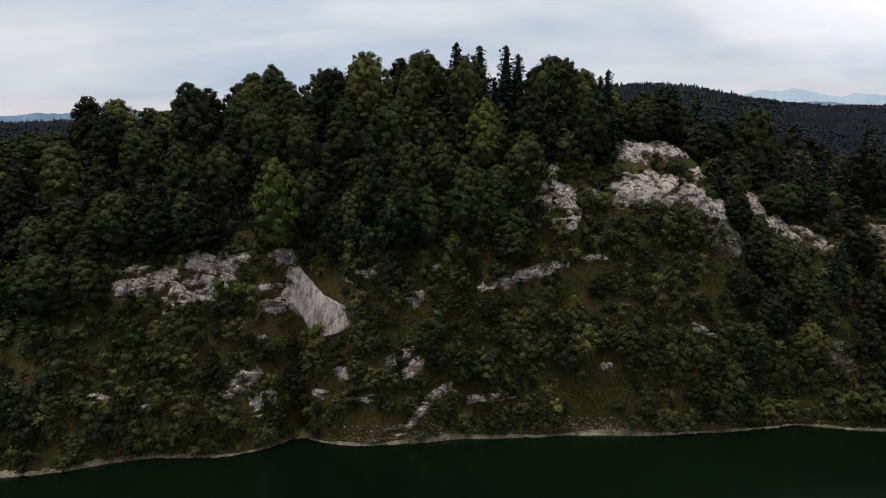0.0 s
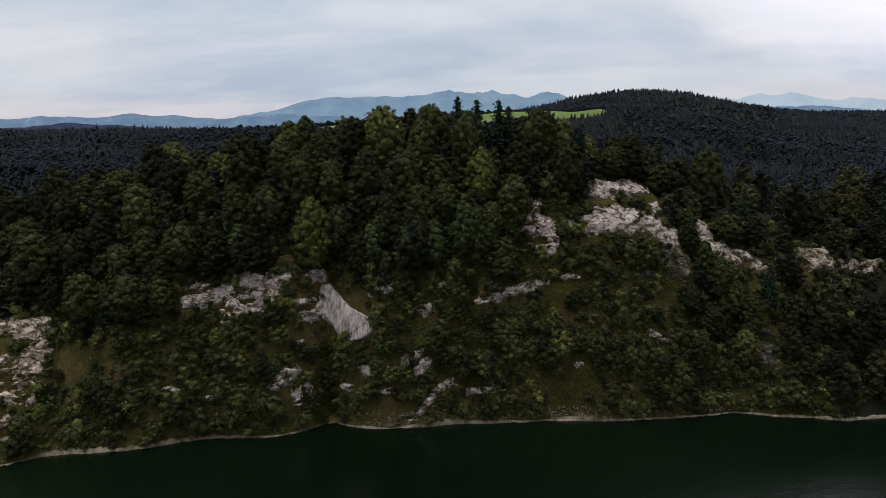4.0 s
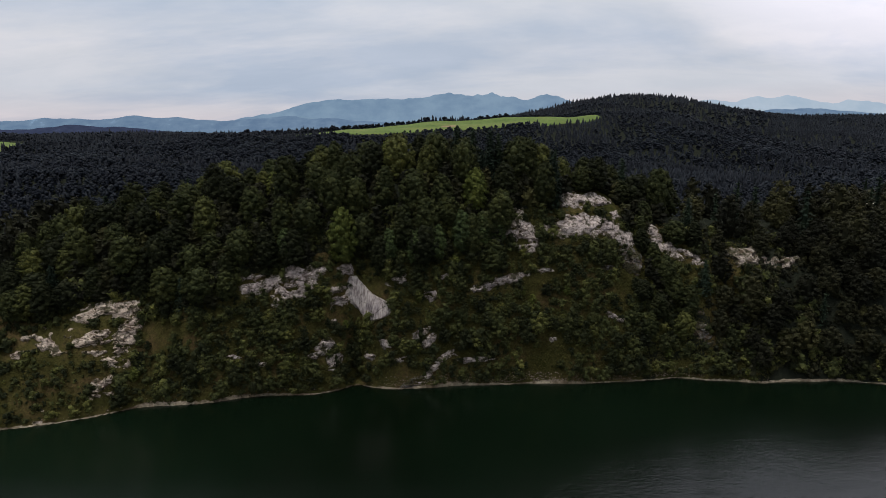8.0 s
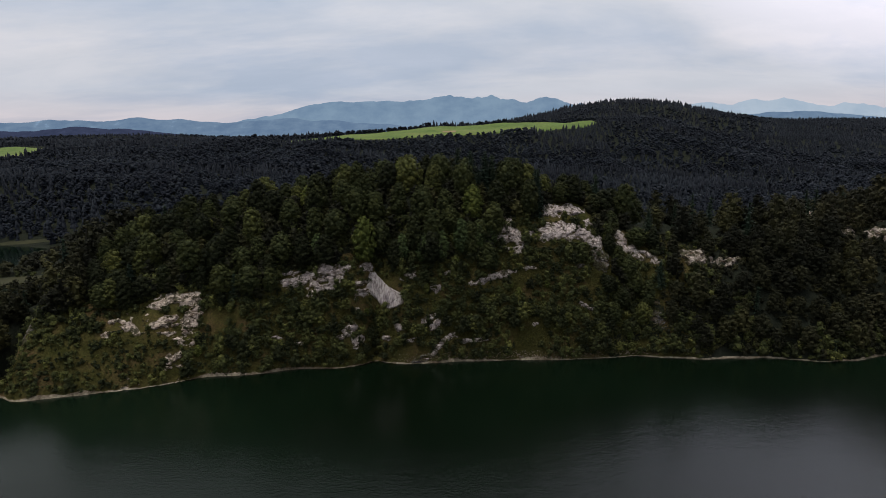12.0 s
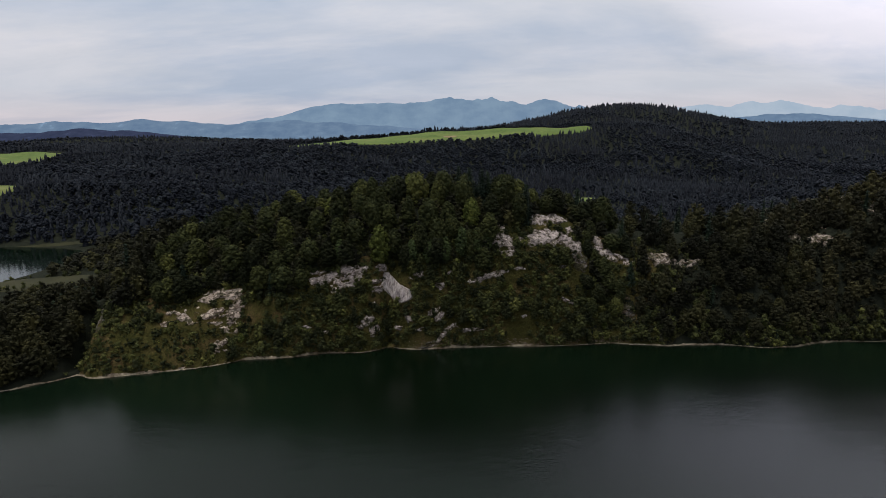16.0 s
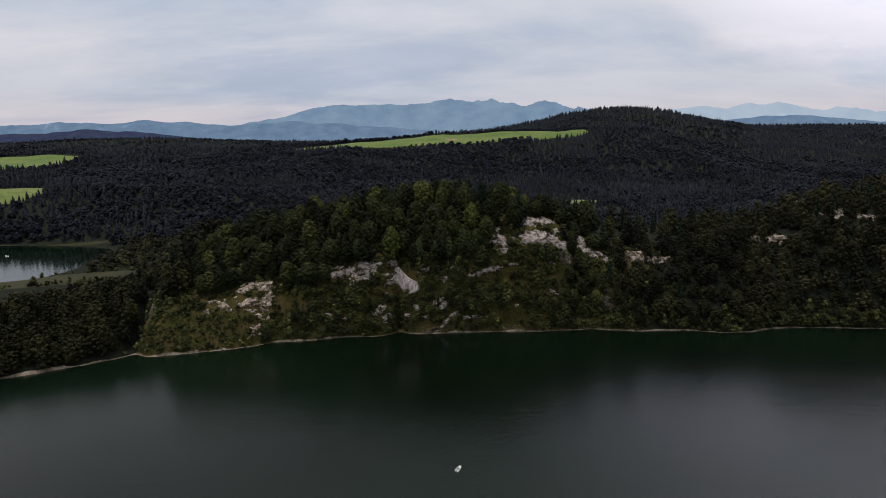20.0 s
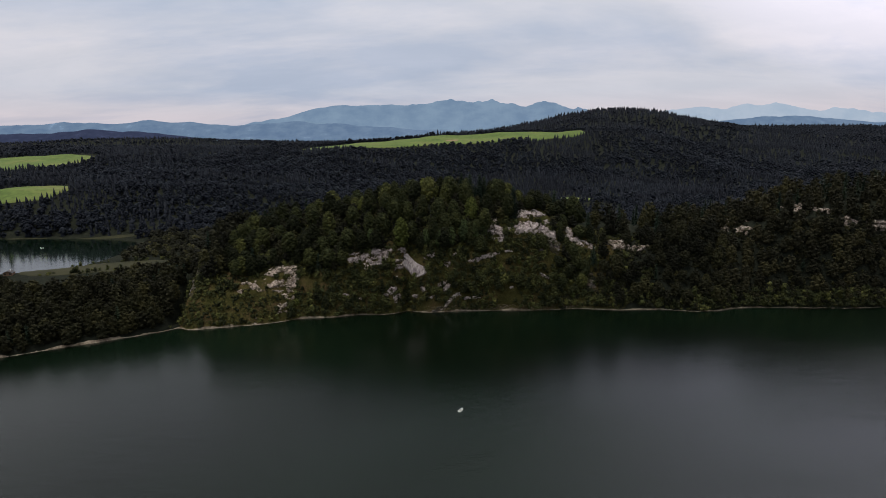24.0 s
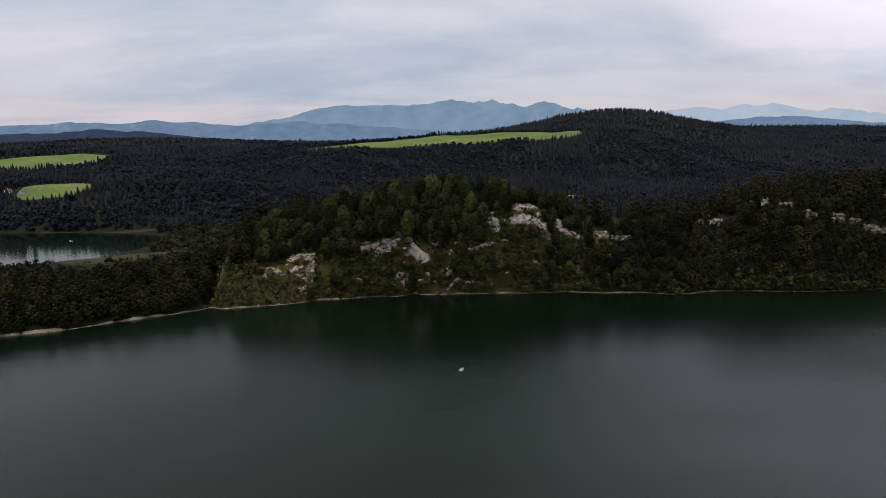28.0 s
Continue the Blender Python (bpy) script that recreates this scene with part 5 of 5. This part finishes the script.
planted("scrub", SHRUBS + COARSE_SHRUBS, kind_b[~one], P[~one] - [0, 0, 0.25], np.stack([shr, shr], 1)[~one], turn_b[~one], M_SHRUB, "tangled green scrub covering the steep lake slope", "shrubs", 3)
# tufts and herbs close to the ground
ux = np.concatenate([rng.uniform(-175, -75, 7000), rng.uniform(-75, 110, 27000)])
uz = np.minimum(rng.uniform(0.9, 60, 34000), crest_h(ux) * rng.uniform(0.75, 0.95, 34000))
bare = near_rock(ux, uz, 0.3, -0.4) & (rng.random(34000) < 0.6)
U = on_face(ux[~bare], uz[~bare])
r2 = np.random.default_rng(77)
k4 = len(U)
c4 = np.repeat(U, 7, 0) + r2.normal(0, 0.45, (7 * k4, 3)) + [0, -0.15, 0.18]
v4, f4 = leaf_sprays(r2, c4, unit(r2.normal(size=(7 * k4, 3)) * 0.6 + [0, -0.5, 0.6]), r2.uniform(0.10, 0.32, 7 * k4))
tagged(new("undergrowth", mesh_of("undergrowth", v4, f4, M_HERB, tone=np.repeat(r2.random(k4), 21))), "low grass, herbs and brambles on the slope", "undergrowth", kind="stuff")

# ---- woods beyond the hill ----
fx, fy, fs = [], [], []
for y0, y1, step in ((200, 560, 8.4), (560, 900, 9.4), (900, 1350, 11.5), (1350, 2250, 16.0), (2250, 2900, 23)):
    reach = 0.80 * (y1 + 300)
    x, y = scatter(-reach, reach, y0, y1, step, int(y0))
    near = np.abs(x) < 0.80 * (y + 300)
    fx.append(x[near])
    fy.append(y[near])
    fs.append(np.full(near.sum(), step))
fx, fy, fs = np.concatenate(fx), np.concatenate(fy), np.concatenate(fs)
fz = ground(fx, fy)
hill_back = fy - shore(fx) < crest_w(fx) + np.where(fx < -120, 130, np.where(fx > 150, 80, 60))
slope_back = (ground(fx, fy + 25) - fz) < -7
ok = (fz > 1.2) & ~in_field(fx, fy, 1.03) & (bay(fx, fy) > 1.2) & ~hill_back & ~((np.abs(fx + 420) < 110) & (np.abs(fy - 402) < 5)) & ~(slope_back & (fy > 1000))
ok |= (fx > -60) & (fx < 420) & (fy > 1230) & (fy < 1330) & ~in_field(fx, fy, 1.03)
ok &= ~((fx < -240) & (fy < 395) & (bay(fx, fy) < 1.25)) & ~((fx < -300) & (fy < 300))
# the valley floor close behind the hill lies out of sight
ok &= ~((np.abs(fx - 10) < 0.15 * (fy + 293)) & (fy < 500)) & ~((np.abs(fx) < 0.26 * (fy + 293)) & (fy < 430))
fx, fy, fz, fs = fx[ok], fy[ok], fz[ok], fs[ok]
dark = fbm(fx / 130.0, fy / 130.0, 71, 3) + 0.10 * (fy > 1300) + rng.normal(0, 0.13, len(fx)) > np.interp(fy, (300, 900, 1400), (0.14, 0.08, 0.04))
dark &= fy > 400
fh = rng.uniform(0.72, 1.10, len(fx)) * (1.0 + 0.5 * fbm(fx / 35.0, fy / 35.0, 73, 3)) * np.where(dark, 0.86, 0.80) * np.where(rng.random(len(fx)) < 0.06, 1.3, 1.0)
fh *= np.where((np.abs(fx + 230) < 190) & (np.abs(fy - 1115) < 50) | (np.abs(fx - 170) < 60) & (fy > 480) & (fy < 570), 0.5, 1.0)
wide = np.where(dark, np.clip(fs / 9.0, 0.9, 1.4), np.clip(fs / 6.2, 1.45, 2.1))
fp, ft = np.stack([fx, fy, fz - 0.6], 1), rng.uniform(0, 6.28, len(fx))
fsz = np.stack([fh * wide, fh], 1)
kind_f = np.where(fy > 1000, 4 + rng.integers(0, 3, len(fx)), rng.integers(0, 4, len(fx)) + 7 * (fy > 600))
green = ~dark & (fy < np.where(fx < -240, 380, 420) + 90 * fbm(fx / 90.0, fy / 90.0, 76, 3))
m = ~dark & ~green
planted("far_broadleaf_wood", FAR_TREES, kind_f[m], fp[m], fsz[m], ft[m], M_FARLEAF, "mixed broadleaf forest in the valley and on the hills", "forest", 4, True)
planted("valley_wood", FAR_TREES, kind_f[green], fp[green], fsz[green], ft[green], M_WOODLEAF, "green broadleaf wood in the valley behind the lake hill", "forest", 8)
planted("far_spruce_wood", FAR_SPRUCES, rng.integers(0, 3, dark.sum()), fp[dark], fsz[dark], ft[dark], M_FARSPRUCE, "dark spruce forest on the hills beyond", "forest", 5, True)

# ---- stones at the waterline ----
r3 = np.random.default_rng(88)


def stone_mesh(seed):
    r = np.random.default_rng(seed)
    v = BALL_V * np.array([1.0, 0.75, 0.6]) * (1 + 0.22 * fbm(BALL_V[:, 0] * 1.6 + seed, BALL_V[:, 1] * 1.6 + BALL_V[:, 2], seed, 3)[:, None] + 0.06 * r.normal(size=(len(BALL_V), 1)))
    return v, BALL_F


STONES = [new("boulder", mesh_of("boulder", *stone_mesh(i), M_SHORE)) for i in range(4)]
for ob in STONES:
    tagged(ob, "pale limestone boulder at the waterline", "boulder", "boulders of the lake shore")
for n in range(110):
    x = r3.uniform(-130, 130)
    m4 = pose(x, float(shore(x)) + r3.uniform(-0.5, 1.3), r3.uniform(0.1, 0.7), r3.uniform(-20, 20), r3.uniform(-20, 20), r3.uniform(0, 360)) @ Matrix.Diagonal((*([r3.uniform(0.25, 0.75)] * 3), 1))
    if n < 4:
        STONES[n].matrix_basis = m4
    else:
        copy_thing(STONES[n % 4], m4)

# loose stones washed out of the slope above the waterline
qx = np.concatenate([r3.uniform(-24, 88, 1250), r3.uniform(-130, 110, 260)])
qz = np.concatenate([0.9 + 3.0 * r3.random(1250) ** 1.5, 0.8 + 1.6 * r3.random(260) ** 2])
qp = on_face(qx, qz)
planted("scree", [(SMALL_V * np.array([1.0, 0.8, 0.7]), [SMALL_F]), (tumbled(r3, SMALL_V) * np.array([0.9, 1.0, 0.75]), [SMALL_F])], r3.integers(0, 2, len(qx)), qp, np.repeat((0.12 + 0.36 * r3.random(len(qx)) ** 2)[:, None], 2, 1), r3.uniform(0, 6.28, len(qx)), M_SCREE,
        "loose brown stones on the lower slope", "stones", 9)

# ---- the small boats on the lake ----
def motor_boat(x, y, turn, k, label):
    """An open boat: a hull with sheer and bow, two benches, a console, a foredeck and an outboard motor."""
    boat = thing("motor_boat", x, y, 0.0, turn, label=label, category="boat")
    bm = bmesh.new()
    rows = []
    for i in range(11):
        u = i / 10
        half = 0.82 * (1 - max(0, (u - 0.45) / 0.55) ** 2.2) + 0.02
        sheer, keel = 0.55 + 0.22 * u * u, -0.14 + 0.30 * max(0, u - 0.7) ** 1.5 * 3
        yy = -1.9 + 3.8 * u
        rows.append([bm.verts.new((sd * half * q * k, yy * k, z * k)) for sd, q, z in ((-1, 1, sheer), (-1, 0.82, keel + 0.16), (0, 0, keel), (1, 0.82, keel + 0.16), (1, 1, sheer),
                                                                                      (1, 0.88, sheer), (1, 0.74, keel + 0.26), (0, 0, keel + 0.18), (-1, 0.74, keel + 0.26), (-1, 0.88, sheer))])
    for a, b in zip(rows, rows[1:]):
        for j in range(10):
            bm.faces.new((a[j], a[(j + 1) % 10], b[(j + 1) % 10], b[j]))
    bm.faces.new(rows[0])
    bm.faces.new(rows[-1][::-1])
    bmesh.ops.recalc_face_normals(bm, faces=bm.faces)
    part("hull", bm, M_WHITE, boat)
    for name, lo, hi, bevel, mt, lb in (("thwart", (-0.66, -1.07, 0.30), (0.66, -0.73, 0.36), 0.02, M_WOOD, "brown wooden bench"), ("thwart", (-0.66, 0.13, 0.30), (0.66, 0.47, 0.36), 0.02, M_WOOD, "brown wooden bench"),
                                        ("foredeck", (-0.55, 0.95, 0.46), (0.55, 1.45, 0.62), 0.03, M_WHITE, ""), ("console", (-0.5, -0.25, 0.28), (0.45, -0.05, 0.75), 0.05, M_GLASSDARK, "dark steering console"),
                                        ("outboard_motor", (-0.20, -2.18, -0.30), (0.20, -1.86, 0.92), 0.06, M_RUBBER, "dark outboard motor")):
        bm = bmesh.new()
        add_box(bm, [v * k for v in lo], [v * k for v in hi], bevel * k)
        part(name, bm, mt, boat, lb)
    return boat


motor_boat(-3.0, -24.4, -28, 0.84, "small white open motor boat lying on the water")
motor_boat(-437, 346, 60, 1.3, "white open boat far out on the lake arm")

# ---- houses ----
def house(x, y, turn, w, d, h, roof_h, wall, roof, label):
    """A gabled house with a roof that overhangs, windows, a door and a chimney."""
    z = float(ground(x, y))
    ob = thing("house", x, y, z - 0.3, turn, label=label, category="house")
    bm = bmesh.new()
    p = [(-w / 2, 0), (w / 2, 0), (w / 2, h), (0, h + roof_h), (-w / 2, h)]
    a = [bm.verts.new((u, -d / 2, v)) for u, v in p]
    b = [bm.verts.new((u, d / 2, v)) for u, v in p]
    bm.faces.new(a)
    bm.faces.new(b[::-1])
    for i in range(5):
        bm.faces.new((a[i], b[i], b[(i + 1) % 5], a[(i + 1) % 5]))
    bmesh.ops.recalc_face_normals(bm, faces=bm.faces)
    part("wall", bm, wall, ob)
    for s in (-1, 1):
        bm = bmesh.new()
        o, t = 0.5, 0.22
        q = [(s * (w / 2 + o), h - o * roof_h / (w / 2)), (0, h + roof_h + 0.02), (0, h + roof_h + t), (s * (w / 2 + o), h - o * roof_h / (w / 2) + t)]
        a = [bm.verts.new((u, -d / 2 - o, v)) for u, v in q]
        b = [bm.verts.new((u, d / 2 + o, v)) for u, v in q]
        bm.faces.new(a)
        bm.faces.new(b[::-1])
        for i in range(4):
            bm.faces.new((a[i], b[i], b[(i + 1) % 4], a[(i + 1) % 4]))
        bmesh.ops.recalc_face_normals(bm, faces=bm.faces)
        part("roof", bm, roof, ob)
    for u in (-w * 0.27, w * 0.27):
        for v in (1.0, 3.6):
            if v + 1.3 < h + roof_h * 0.5:
                bm = bmesh.new()
                add_box(bm, (u - 0.55, -d / 2 - 0.05, v), (u + 0.55, -d / 2 + 0.05, v + 1.3), 0.02)
                part("window", bm, M_GLASSDARK, ob)
    bm = bmesh.new()
    add_box(bm, (-0.5, -d / 2 - 0.05, 0.1), (0.5, -d / 2 + 0.05, 2.2), 0.02)
    part("door", bm, M_WOOD, ob)
    bm = bmesh.new()
    add_box(bm, (w * 0.15, -0.35, h + roof_h * 0.4), (w * 0.15 + 0.6, 0.35, h + roof_h + 0.9), 0.03)
    part("chimney", bm, M_WHITE, ob)
    return ob


for hx, hy, ht, hw, hd, hh, hr, wall, roof, lb in ((-599, 500, 20, 7, 8, 3.8, 3.4, M_WHITE, M_ROOFDARK, "white gabled house with a dark roof at the wood's edge"),
                                                   (-622, 505, -30, 6.5, 8, 3.2, 2.8, M_WHITE, M_ROOF, "white house with a red-brown roof behind trees"),
                                                   (-634, 492, 60, 8, 9, 3.6, 3.2, M_WOOD, M_ROOF, "brown house with a red-brown roof among trees"),
                                                   (-705, 660, 10, 12, 10, 5.0, 3.5, M_WHITE, M_ROOFDARK, "white farmhouse below the meadow"),
                                                   (-1000, 1330, 30, 12, 10, 5.0, 4.0, M_WHITE, M_ROOF, "distant white farmhouse by the field"),
                                                   (-366, 206, 15, 6.5, 5.5, 2.6, 1.4, M_WOOD, M_ROOFDARK, "low brown lakeside cabin with a dark roof")):
    house(hx, hy, ht, hw, hd, hh, hr, wall, roof, lb)
